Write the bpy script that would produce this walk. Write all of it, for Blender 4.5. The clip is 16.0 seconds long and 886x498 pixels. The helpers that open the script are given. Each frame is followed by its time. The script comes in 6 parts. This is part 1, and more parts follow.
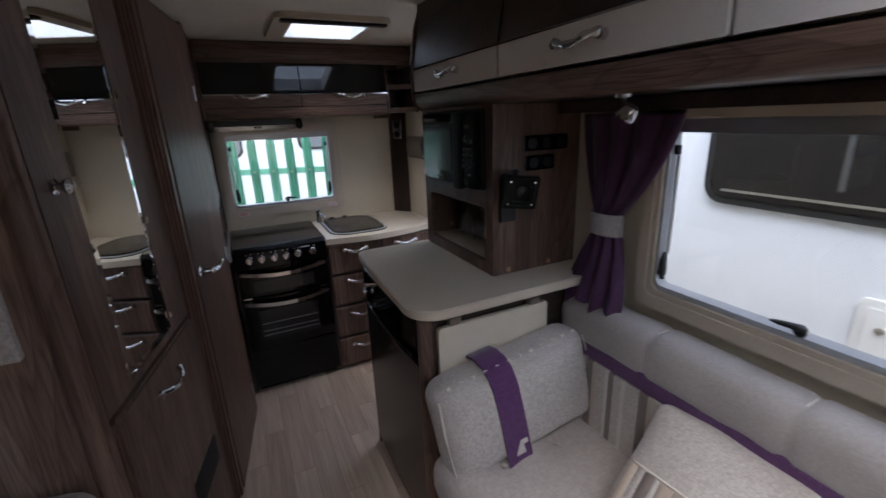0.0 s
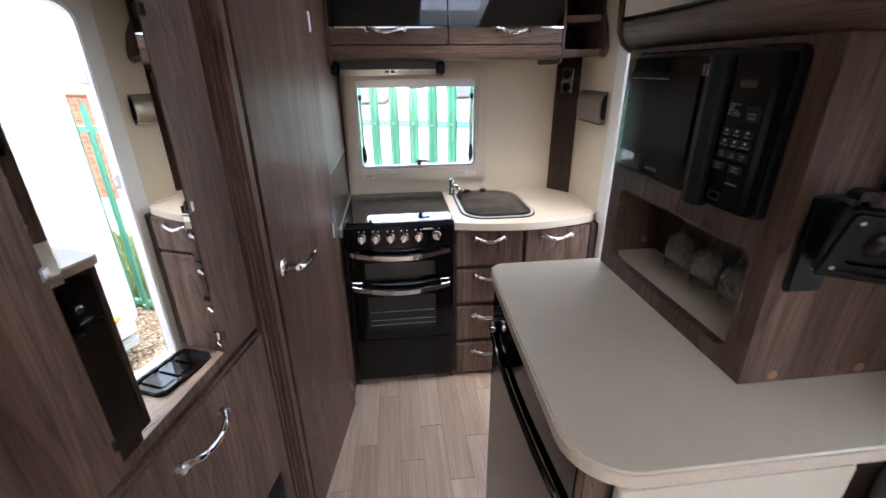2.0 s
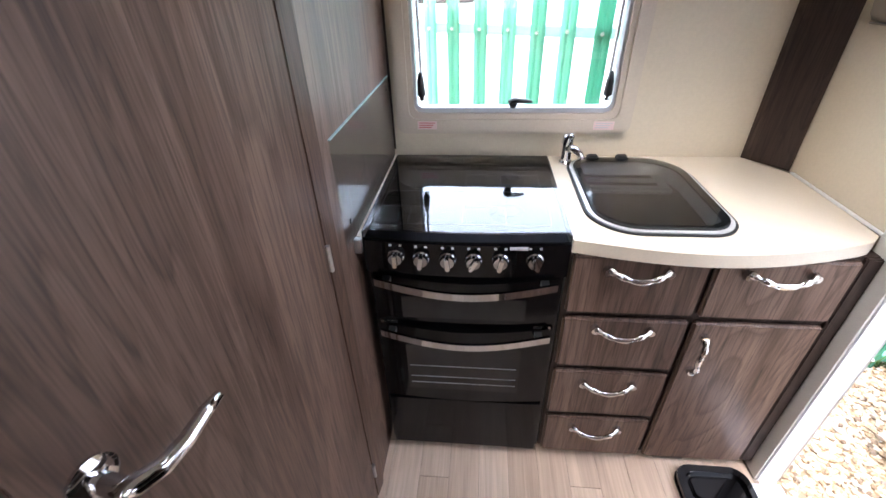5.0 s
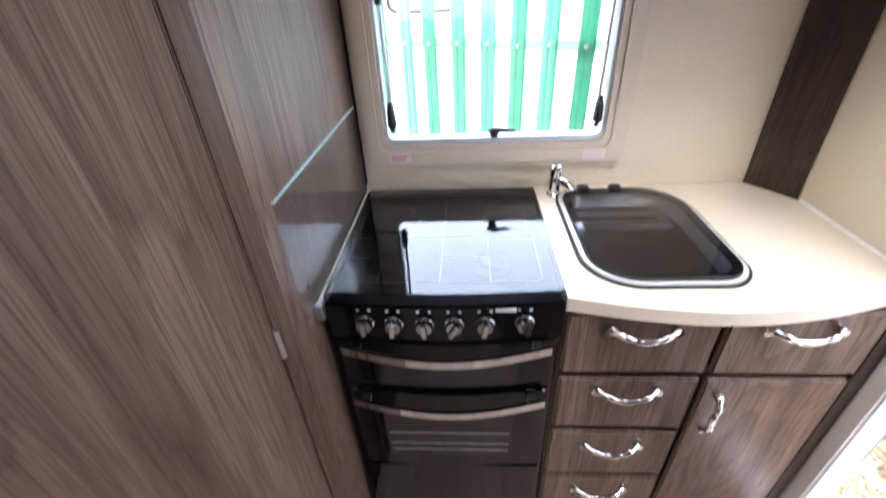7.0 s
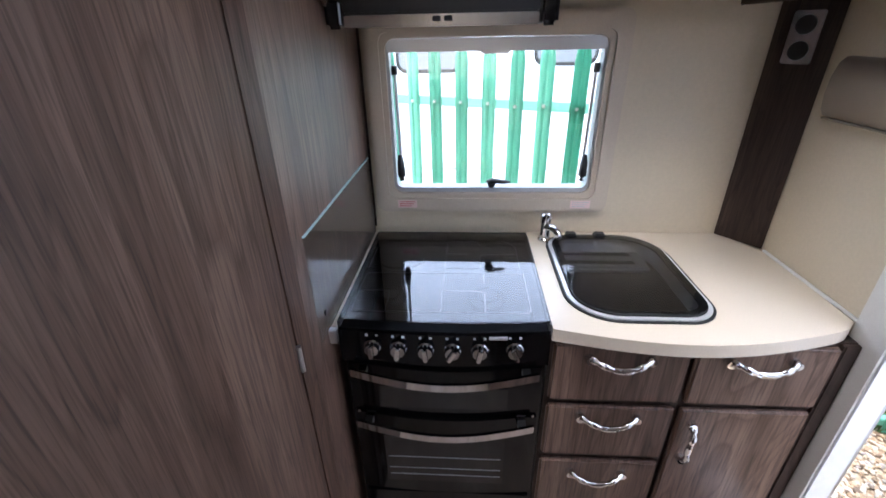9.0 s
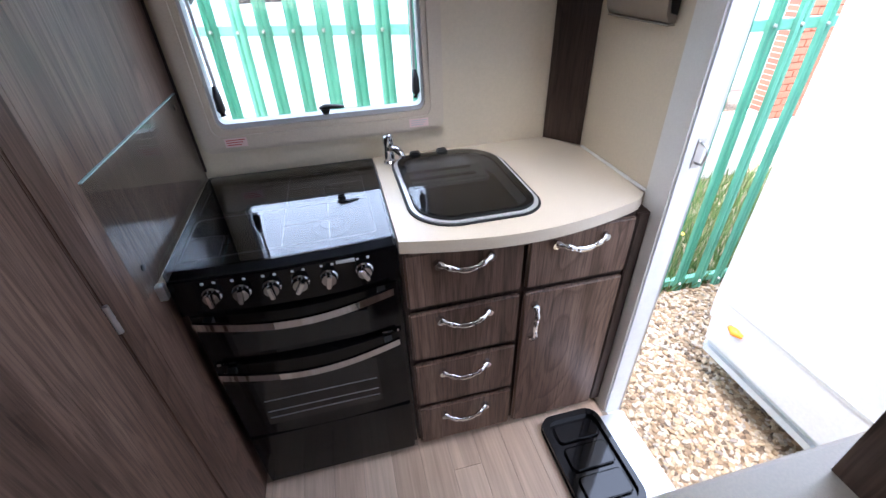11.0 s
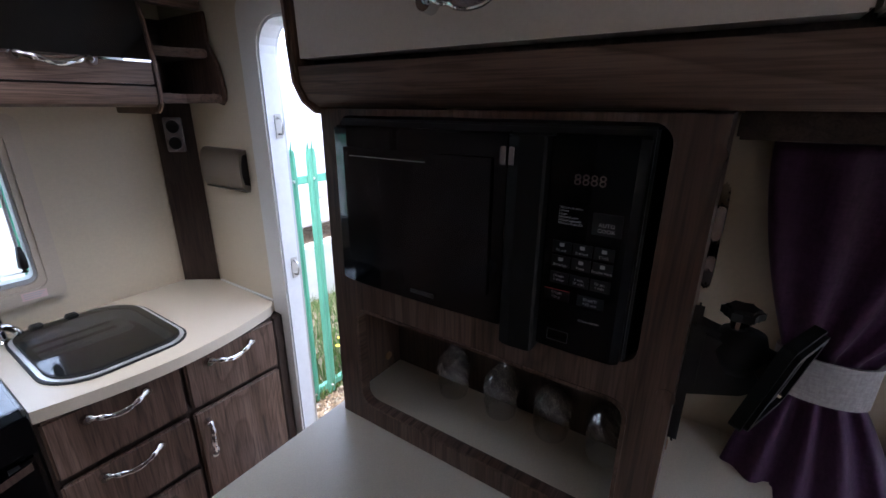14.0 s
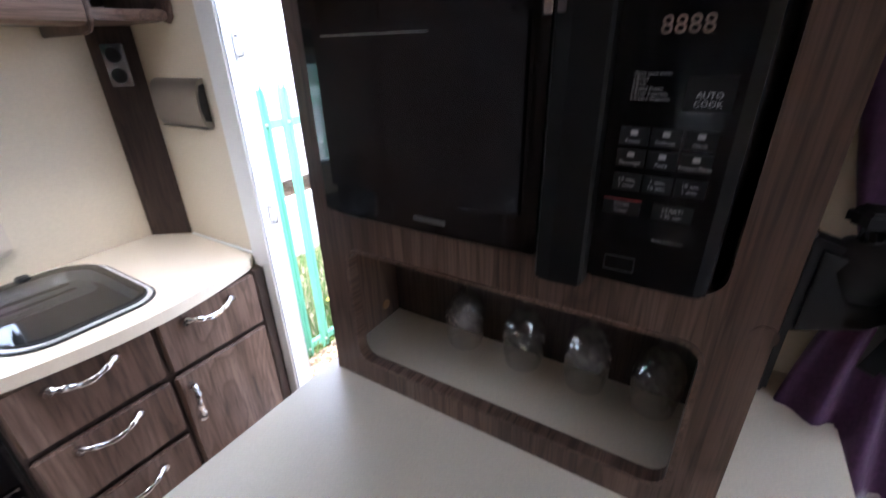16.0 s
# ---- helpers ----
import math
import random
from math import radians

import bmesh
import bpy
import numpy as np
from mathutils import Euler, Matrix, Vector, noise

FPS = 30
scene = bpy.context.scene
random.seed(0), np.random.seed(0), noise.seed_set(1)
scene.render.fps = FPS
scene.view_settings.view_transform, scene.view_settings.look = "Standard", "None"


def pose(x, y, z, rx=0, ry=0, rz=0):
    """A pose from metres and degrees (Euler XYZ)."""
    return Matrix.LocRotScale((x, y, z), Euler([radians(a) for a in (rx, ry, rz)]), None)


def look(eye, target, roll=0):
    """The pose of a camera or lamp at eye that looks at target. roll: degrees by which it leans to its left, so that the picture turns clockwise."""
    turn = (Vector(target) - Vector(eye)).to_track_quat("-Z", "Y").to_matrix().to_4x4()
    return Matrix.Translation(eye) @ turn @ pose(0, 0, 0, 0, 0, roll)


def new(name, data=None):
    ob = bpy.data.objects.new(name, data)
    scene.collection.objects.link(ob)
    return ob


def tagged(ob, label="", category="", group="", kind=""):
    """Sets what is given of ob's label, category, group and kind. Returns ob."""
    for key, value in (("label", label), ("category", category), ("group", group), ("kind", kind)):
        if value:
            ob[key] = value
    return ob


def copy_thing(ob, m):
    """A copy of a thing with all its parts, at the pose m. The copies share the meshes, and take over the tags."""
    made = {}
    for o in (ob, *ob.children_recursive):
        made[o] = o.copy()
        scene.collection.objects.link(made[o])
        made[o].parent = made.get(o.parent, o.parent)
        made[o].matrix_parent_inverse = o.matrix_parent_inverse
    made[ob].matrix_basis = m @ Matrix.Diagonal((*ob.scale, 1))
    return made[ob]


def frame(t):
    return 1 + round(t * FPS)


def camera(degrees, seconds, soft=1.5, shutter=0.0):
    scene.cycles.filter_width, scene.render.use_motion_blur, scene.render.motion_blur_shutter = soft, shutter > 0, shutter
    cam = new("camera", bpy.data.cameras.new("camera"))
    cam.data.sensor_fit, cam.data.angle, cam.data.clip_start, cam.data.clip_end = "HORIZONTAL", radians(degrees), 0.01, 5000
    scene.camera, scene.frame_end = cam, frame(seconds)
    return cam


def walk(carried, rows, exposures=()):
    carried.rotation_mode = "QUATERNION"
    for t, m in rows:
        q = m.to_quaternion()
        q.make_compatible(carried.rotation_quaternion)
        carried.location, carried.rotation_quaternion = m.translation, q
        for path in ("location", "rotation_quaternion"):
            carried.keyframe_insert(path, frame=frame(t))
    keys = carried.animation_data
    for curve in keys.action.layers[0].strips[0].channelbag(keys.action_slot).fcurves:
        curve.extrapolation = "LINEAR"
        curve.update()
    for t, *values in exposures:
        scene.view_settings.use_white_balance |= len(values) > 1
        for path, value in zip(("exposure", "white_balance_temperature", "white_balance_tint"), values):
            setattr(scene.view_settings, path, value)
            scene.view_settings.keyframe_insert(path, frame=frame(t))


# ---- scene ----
cam = camera(92.4, 16.0, 1.5, 0.3)
PATH = [
    (0.0, -0.0129, 0.0051, 1.5176, 72.812, 2.215, -26.108),
    (0.5, 0.0376, 0.1357, 1.5095, 71.071, 2.954, -16.239),
    (1.0, 0.1428, 0.2495, 1.5254, 68.364, -0.141, -8.923),
    (1.5, 0.1602, 0.4219, 1.5203, 69.07, 0.311, -5.998),
    (2.0, 0.1428, 0.6333, 1.5112, 67.097, 0.572, -6.531),
    (2.5, 0.1675, 0.8243, 1.5017, 66.003, 1.868, -0.217),
    (3.0, 0.2073, 1.0261, 1.5034, 64.215, 1.578, 3.771),
    (3.5, 0.1825, 1.1916, 1.4792, 61.15, 2.472, -2.629),
    (4.0, 0.1805, 1.3143, 1.4635, 59.2, 2.129, -3.334),
    (4.5, 0.2086, 1.4578, 1.4482, 56.626, 1.899, 4.084),
    (4.7, 0.1785, 1.5118, 1.4054, 56.698, 1.439, 4.923),
    (6.8, 0.1944, 1.7664, 1.4058, 51.892, 2.138, 2.798),
    (7.0, 0.1989, 1.7622, 1.4324, 56.872, 2.519, 2.601),
    (7.5, 0.1943, 1.7534, 1.4957, 66.153, 0.157, 1.647),
    (8.0, 0.1969, 1.7288, 1.5149, 68.587, -0.499, 0.908),
    (8.5, 0.1867, 1.6971, 1.5076, 66.91, -0.231, 2.351),
    (9.0, 0.1999, 1.6415, 1.479, 62.956, 1.012, 3.267),
    (9.5, 0.2712, 1.6466, 1.4385, 58.069, 0.854, -6.868),
    (9.7, 0.2953, 1.6651, 1.4219, 57.038, 1.469, -11.111),
    (11.8, 0.3135, 1.5026, 1.4209, 55.09, 2.024, -16.983),
    (12.0, 0.3059, 1.471, 1.424, 56.063, 2.79, -22.339),
    (12.5, 0.265, 1.3918, 1.4703, 61.708, 2.164, -36.347),
    (13.0, 0.2425, 1.2891, 1.5062, 63.796, -0.484, -49.517),
    (13.5, 0.2408, 1.2211, 1.5457, 69.756, 0.305, -54.115),
    (14.0, 0.2599, 1.1745, 1.5576, 71.347, -0.29, -55.929),
    (14.5, 0.2954, 1.1869, 1.5493, 72.336, 0.156, -57.37),
    (15.0, 0.3563, 1.2379, 1.5294, 71.478, 0.128, -61.215),
    (15.5, 0.375, 1.2623, 1.5231, 70.793, 0.063, -62.128),
    (16.0, 0.3424, 1.2647, 1.4745, 64.723, 1.345, -58.468),
]
EXPOSURES = [(t, stops, k, 15) for t, stops, k in ((0.0, 1.92, 6000), (0.5, 2.25, 6300), (1.0, 3.0, 6450), (1.5, 3.28, 6400), (2.5, 3.55, 6300), (3.0, 3.52, 6300), (4.0, 3.68, 6250), (6.8, 4.0, 6250), (7.5, 4.0, 6050), (8.5, 3.47, 5900), (9.5, 3.22, 5850), (11.8, 3.2, 5800), (12.5, 2.9, 5750), (13.0, 2.74, 5700), (14.0, 2.7, 5700), (14.5, 2.88, 5750), (15.0, 3.15, 5850), (15.5, 3.38, 5850), (16.0, 3.92, 5800))]
walk(cam, [(t, pose(x, y, z, rx, ry, rz)) for t, x, y, z, rx, ry, rz in PATH], EXPOSURES)

# ---- light ----
world = bpy.data.worlds.new("sky")
scene.world = world
world.use_nodes = True
wn = world.node_tree.nodes
sky = wn.new("ShaderNodeTexSky")
sky.sky_type = "NISHITA"
sky.sun_disc = False
sky.sun_elevation = radians(70)
sky.sun_rotation = radians(216)
sky.air_density = 1.0
sky.dust_density = 3.0
wn["Background"].inputs["Strength"].default_value = 0.15
veil = wn.new("ShaderNodeMix")
veil.data_type = "RGBA"
veil.inputs[0].default_value = 0.42
veil.inputs[7].default_value = (6.6, 7.0, 7.5, 1)
world.node_tree.links.new(sky.outputs["Color"], veil.inputs[6])
world.node_tree.links.new(veil.outputs[2], wn["Background"].inputs["Color"])
sun = new("sun", bpy.data.lights.new("sun", "SUN"))
sun.data.energy = 1.0
sun.data.angle = radians(45)
sun.data.color = (1.0, 0.96, 0.9)
sun.matrix_world = look((0, 0, 8), (2.4, 3.3, 8 - 10.3))

# ---- materials ----
def material(name, base=(0.5, 0.5, 0.5), rough=0.5, metal=0.0, spec=0.5, coat=0.0):
    m = bpy.data.materials.new(name)
    m.use_nodes = True
    b = m.node_tree.nodes["Principled BSDF"]
    b.inputs["Base Color"].default_value = (*base, 1)
    b.inputs["Roughness"].default_value = rough
    b.inputs["Metallic"].default_value = metal
    b.inputs["Specular IOR Level"].default_value = spec
    b.inputs["Coat Weight"].default_value = coat
    return m


def texture_chain(m, scale=(1, 1, 1), noise_scale=8.0, detail=4.0, distort=0.0, coords="Object"):
    """Stretched noise on the object's own coordinates; returns its factor socket."""
    n, l = m.node_tree.nodes, m.node_tree.links
    tc, mp, nz = n.new("ShaderNodeTexCoord"), n.new("ShaderNodeMapping"), n.new("ShaderNodeTexNoise")
    mp.inputs["Scale"].default_value = scale
    nz.inputs["Scale"].default_value, nz.inputs["Detail"].default_value, nz.inputs["Distortion"].default_value = noise_scale, detail, distort
    l.new(tc.outputs[coords], mp.inputs["Vector"])
    l.new(mp.outputs["Vector"], nz.inputs["Vector"])
    return nz.outputs["Fac"]


def ramp(m, fac, *stops):
    r = m.node_tree.nodes.new("ShaderNodeValToRGB")
    els = r.color_ramp.elements
    while len(els) < len(stops):
        els.new(0.5)
    for e, (p, c) in zip(els, stops):
        e.position, e.color = p, (*c, 1)
    m.node_tree.links.new(fac, r.inputs["Fac"])
    return r.outputs["Color"]


def mix(m, fac, a, b, blend="MIX"):
    x = m.node_tree.nodes.new("ShaderNodeMix")
    x.data_type, x.blend_type = "RGBA", blend
    l = m.node_tree.links
    for sock, v in ((x.inputs[0], fac), (x.inputs[6], a), (x.inputs[7], b)):
        if isinstance(v, bpy.types.NodeSocket):
            l.new(v, sock)
        elif isinstance(v, (int, float)):
            sock.default_value = v
        else:
            sock.default_value = (*v, 1)
    return x.outputs[2]


def base_of(m, colour):
    m.node_tree.links.new(colour, m.node_tree.nodes["Principled BSDF"].inputs["Base Color"])


def bump(m, fac, strength=0.2, distance=0.002):
    b = m.node_tree.nodes.new("ShaderNodeBump")
    b.inputs["Strength"].default_value, b.inputs["Distance"].default_value = strength, distance
    m.node_tree.links.new(fac, b.inputs["Height"])
    m.node_tree.links.new(b.outputs["Normal"], m.node_tree.nodes["Principled BSDF"].inputs["Normal"])


def rough_from(m, fac, lo, hi):
    r = m.node_tree.nodes.new("ShaderNodeMapRange")
    r.inputs["To Min"].default_value, r.inputs["To Max"].default_value = lo, hi
    m.node_tree.links.new(fac, r.inputs["Value"])
    m.node_tree.links.new(r.outputs["Result"], m.node_tree.nodes["Principled BSDF"].inputs["Roughness"])


def wood(name, axis, dark=(0.07, 0.04, 0.028), mid=(0.122, 0.074, 0.053), light=(0.185, 0.12, 0.09), rough=0.38):
    """Wood-effect board: broad soft bands, drifting growth lines and fine pores along one axis."""
    m = material(name, mid, rough, spec=0.35)
    def st(k):
        return tuple(k if c == axis else 1 for c in "xyz")
    wide = texture_chain(m, st(0.07), 9.0, 4.0, 0.9)
    fine = texture_chain(m, st(0.03), 330.0, 2.0, 0.3)
    pores = texture_chain(m, st(0.05), 120.0, 3.0, 0.6)
    slow = texture_chain(m, (1, 1, 1), 1.7, 2.0)
    rings = texture_chain(m, st(0.16), 3.4, 2.5, 0.5)
    n, l = m.node_tree.nodes, m.node_tree.links
    k, fr = n.new("ShaderNodeMath"), n.new("ShaderNodeMath")
    k.operation, fr.operation = "MULTIPLY", "FRACT"
    k.inputs[1].default_value = 26.0
    l.new(rings, k.inputs[0])
    l.new(k.outputs[0], fr.inputs[0])
    c = ramp(m, wide, (0.3, dark), (0.5, mid), (0.72, light))
    lines = ramp(m, fr.outputs[0], (0.0, (0.62, 0.58, 0.55)), (0.12, (0.86, 0.84, 0.83)), (0.5, (1.04, 1.04, 1.04)), (0.9, (1.12, 1.12, 1.12)), (1.0, (0.7, 0.67, 0.65)))
    c = mix(m, 0.85, c, lines, "MULTIPLY")
    c = mix(m, 0.75, c, ramp(m, pores, (0.36, (0.55, 0.52, 0.5)), (0.46, (1.0, 1.0, 1.0)), (0.7, (1.1, 1.09, 1.08))), "MULTIPLY")
    c = mix(m, 0.7, c, ramp(m, fine, (0.36, (0.6, 0.57, 0.55)), (0.5, (1.0, 1.0, 1.0)), (0.66, (1.18, 1.17, 1.16))), "MULTIPLY")
    c = mix(m, 0.35, c, ramp(m, slow, (0.3, (0.8, 0.8, 0.8)), (0.7, (1.12, 1.1, 1.09))), "MULTIPLY")
    base_of(m, c)
    bump(m, fine, 0.2, 0.001)
    rough_from(m, wide, rough - 0.04, rough + 0.12)
    return m


WOOD_Z, WOOD_X, WOOD_Y = wood("walnut_upright", "z"), wood("walnut_across", "x"), wood("walnut_along", "y")
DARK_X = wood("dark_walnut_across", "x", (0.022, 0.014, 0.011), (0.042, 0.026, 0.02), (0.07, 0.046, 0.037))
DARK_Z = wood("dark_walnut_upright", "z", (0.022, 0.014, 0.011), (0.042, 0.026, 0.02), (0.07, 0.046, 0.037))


def speckled(name, base, rough, amount=0.12, scale=220.0, spec=0.5):
    m = material(name, base, rough, spec=spec)
    fine, slow = texture_chain(m, noise_scale=scale, detail=2.0), texture_chain(m, noise_scale=3.0, detail=3.0)
    lo, hi = tuple(v * (1 - amount) for v in base), tuple(min(1, v * (1 + amount)) for v in base)
    c = ramp(m, fine, (0.35, lo), (0.65, hi))
    base_of(m, mix(m, 0.5, c, ramp(m, slow, (0.3, (0.9, 0.9, 0.89)), (0.7, (1.06, 1.06, 1.05))), "MULTIPLY"))
    bump(m, fine, 0.06, 0.0006)
    return m


WORKTOP = speckled("cream_laminate", (0.65, 0.565, 0.445), 0.3, 0.035, 320.0)
EDGE_BAND = speckled("cream_edge_band", (0.6, 0.5, 0.39), 0.35, 0.05, 200.0)
WALLBOARD = speckled("cream_vinyl_wallboard", (0.58, 0.495, 0.365), 0.55, 0.022, 120.0)
FRAME_CREAM = speckled("cream_moulded_plastic", (0.53, 0.45, 0.355), 0.42, 0.03)
LOCKER_CREAM = speckled("cream_gloss_board", (0.62, 0.56, 0.5), 0.3, 0.02)
CEILING = speckled("pale_ceiling_board", (0.58, 0.53, 0.46), 0.7, 0.04, 120.0)
WHITE_PLASTIC = speckled("white_plastic", (0.72, 0.73, 0.74), 0.4, 0.02, 60.0)
ALU = material("brushed_aluminium", (0.55, 0.56, 0.58), 0.35, 1.0)
CHROME = material("polished_chrome", (0.64, 0.64, 0.65), 0.05, 1.0)
STEEL = material("brushed_steel", (0.55, 0.54, 0.52), 0.3, 1.0)
rough_from(STEEL, texture_chain(STEEL, (0.02, 1, 1), 160.0, 2.0), 0.22, 0.42)
BLACK_GLOSS = material("black_gloss", (0.003, 0.003, 0.0035), 0.06)
OVEN_BLACK = material("black_oven_glass", (0.0025, 0.0025, 0.003), 0.1, spec=0.3)
BLACK_ENAMEL = material("black_enamel", (0.005, 0.005, 0.005), 0.18)
BLACK_PLASTIC = speckled("black_plastic", (0.007, 0.007, 0.0075), 0.42, 0.2)
DARK_GREY = speckled("dark_grey_plastic", (0.06, 0.06, 0.06), 0.5, 0.1)
RUBBER = material("black_rubber", (0.012, 0.012, 0.012), 0.7)
KEY_PRINT = material("dim_key_print", (0.4, 0.4, 0.41), 0.5)
DULL_STEEL = material("dull_steel", (0.42, 0.4, 0.38), 0.22, 1.0)
GREY_PRINT = material("grey_print", (0.5, 0.5, 0.5), 0.5)
RED_PRINT = material("red_print", (0.45, 0.03, 0.03), 0.5)
LABEL_PINK = material("pale_pink_label", (0.7, 0.52, 0.5), 0.5)
MIRROR = material("mirror", (0.86, 0.88, 0.87), 0.015, 1.0)
WOOD_CAP = material("orange_wood_cap", (0.36, 0.2, 0.1), 0.5)
COPPER = material("bronze_plastic", (0.33, 0.29, 0.25), 0.3, 0.75)
ORANGE = material("amber_lens", (0.9, 0.25, 0.02), 0.25)
SEAL = material("white_sealant", (0.75, 0.74, 0.7), 0.5)


def thin_glass(name, tint, gloss=1.0):
    """A flat pane: clear, with a mirror sheen that grows at grazing angles."""
    m = bpy.data.materials.new(name)
    m.use_nodes = True
    n, l = m.node_tree.nodes, m.node_tree.links
    n.remove(n["Principled BSDF"])
    t, g, f, x = n.new("ShaderNodeBsdfTransparent"), n.new("ShaderNodeBsdfGlossy"), n.new("ShaderNodeLayerWeight"), n.new("ShaderNodeMixShader")
    p, q = n.new("ShaderNodeMath"), n.new("ShaderNodeMath")
    t.inputs["Color"].default_value = (*tint, 1)
    g.inputs["Roughness"].default_value = 0.01
    f.inputs["Blend"].default_value = 0.5
    p.operation, q.operation = "POWER", "MULTIPLY_ADD"
    p.inputs[1].default_value = 4.0
    q.inputs[1].default_value, q.inputs[2].default_value = 0.8 * gloss, 0.045 * gloss
    l.new(f.outputs["Facing"], p.inputs[0])
    l.new(p.outputs[0], q.inputs[0])
    l.new(q.outputs[0], x.inputs["Fac"])
    l.new(t.outputs["BSDF"], x.inputs[1])
    l.new(g.outputs["BSDF"], x.inputs[2])
    l.new(x.outputs["Shader"], n["Material Output"].inputs["Surface"])
    return m


PANE = thin_glass("window_pane", (0.97, 0.985, 0.98))
SMOKED = thin_glass("smoked_glass", (0.6, 0.6, 0.61))
SPLASH = thin_glass("splashback_glass", (0.93, 0.96, 0.96), 0.55)
CRYSTAL = thin_glass("crystal_glass", (0.95, 0.955, 0.955), 2.0)


def fabric(name, a, b, scale=420.0, rough=0.9):
    m = material(name, a, rough, spec=0.2)
    w1 = texture_chain(m, (1, 0.25, 1), scale, 2.0)
    w2 = texture_chain(m, (0.25, 1, 0.25), scale, 2.0)
    slow = texture_chain(m, noise_scale=7.0, detail=4.0)
    both = mix(m, 0.5, w1, w2)
    c = ramp(m, both, (0.36, a), (0.64, b))
    base_of(m, mix(m, 0.5, c, ramp(m, slow, (0.3, (0.82, 0.82, 0.82)), (0.7, (1.08, 1.08, 1.08))), "MULTIPLY"))
    bump(m, both, 0.35, 0.0015)
    m.node_tree.nodes["Principled BSDF"].inputs["Sheen Weight"].default_value = 0.25
    return m


BEIGE_CLOTH = fabric("oatmeal_weave", (0.31, 0.277, 0.25), (0.5, 0.455, 0.417), 420.0)
GREY_CLOTH = fabric("taupe_faux_leather", (0.33, 0.29, 0.266), (0.41, 0.37, 0.34), 160.0, 0.6)
TAUPE_CLOTH = fabric("taupe_cloth", (0.29, 0.258, 0.24), (0.37, 0.335, 0.315), 420.0)
PURPLE = fabric("purple_cloth", (0.062, 0.02, 0.075), (0.1, 0.036, 0.115), 300.0, 0.75)
PLUM = fabric("plum_satin_curtain", (0.048, 0.015, 0.048), (0.078, 0.027, 0.076), 240.0, 0.5)
SILVER_CLOTH = fabric("silver_grey_weave", (0.36, 0.33, 0.33), (0.5, 0.47, 0.47), 300.0, 0.6)
STRIPE_LIGHT = fabric("pale_stripe_cloth", (0.45, 0.42, 0.38), (0.56, 0.53, 0.49))
STRIPE_DARK = fabric("dark_stripe_cloth", (0.13, 0.105, 0.09), (0.19, 0.16, 0.14))
STRIPE_SAND = fabric("sand_stripe_cloth", (0.38, 0.31, 0.25), (0.46, 0.39, 0.32))
STITCH = material("cream_thread", (0.6, 0.55, 0.48), 0.8)


def plank_floor():
    m = material("pale_oak_vinyl", (0.45, 0.36, 0.28), 0.45)
    n, l = m.node_tree.nodes, m.node_tree.links
    info = n.new("ShaderNodeObjectInfo")
    shift = n.new("ShaderNodeVectorMath")
    shift.operation = "MULTIPLY_ADD"
    l.new(info.outputs["Random"], shift.inputs[0])
    shift.inputs[1].default_value = (7.0, 13.0, 3.0)
    tc = n.new("ShaderNodeTexCoord")
    l.new(tc.outputs["Object"], shift.inputs[2])

    def streaks(scale, size, detail, distort=0.0):
        mp, nz = n.new("ShaderNodeMapping"), n.new("ShaderNodeTexNoise")
        mp.inputs["Scale"].default_value = scale
        nz.inputs["Scale"].default_value, nz.inputs["Detail"].default_value, nz.inputs["Distortion"].default_value = size, detail, distort
        l.new(shift.outputs[0], mp.inputs["Vector"])
        l.new(mp.outputs["Vector"], nz.inputs["Vector"])
        return nz.outputs["Fac"]

    grain, fine = streaks((1, 0.05, 1), 26.0, 5.0, 0.8), streaks((1, 0.03, 1), 170.0, 3.0)
    tone = ramp(m, info.outputs["Random"], (0.0, (0.54, 0.395, 0.29)), (0.5, (0.6, 0.45, 0.34)), (1.0, (0.66, 0.51, 0.39)))
    c = mix(m, 0.7, tone, ramp(m, grain, (0.3, (0.72, 0.7, 0.67)), (0.7, (1.14, 1.14, 1.14))), "MULTIPLY")
    c = mix(m, 0.5, c, ramp(m, fine, (0.35, (0.8, 0.78, 0.76)), (0.6, (1.05, 1.05, 1.05))), "MULTIPLY")
    base_of(m, c)
    bump(m, fine, 0.08, 0.0008)
    rough_from(m, grain, 0.38, 0.55)
    return m


FLOOR = plank_floor()
FLOOR_JOINT = material("floor_joint", (0.26, 0.2, 0.15), 0.7)
SATIN = material("satin_steel", (0.74, 0.74, 0.75), 0.3, 0.45)
BURNT_WIRE = material("bright_wire", (0.42, 0.41, 0.4), 0.3, 0.35)
GRIP = material("matt_black_grip", (0.004, 0.004, 0.004), 0.5, spec=0.2)
# chrome with a darkened base, so dim reflections are put into its colour
DIMMED_CHROME = material("dimmed_chrome", (0.34, 0.34, 0.35), 0.14, 1.0)
SASH = speckled("grey_sash_plastic", (0.42, 0.43, 0.44), 0.4, 0.02, 60.0)


def painted(name, base, rough=0.45, dirt=(0.6, 0.6, 0.58)):
    m = material(name, base, rough)
    a, b = texture_chain(m, noise_scale=4.0, detail=6.0), texture_chain(m, noise_scale=60.0, detail=3.0)
    base_of(m, mix(m, 0.5, mix(m, 0.35, base, ramp(m, a, (0.35, tuple(v * d for v, d in zip(base, dirt))), (0.65, base))),
                   ramp(m, b, (0.3, (0.9, 0.9, 0.9)), (0.7, (1.05, 1.05, 1.05))), "MULTIPLY"))
    bump(m, b, 0.1, 0.001)
    return m


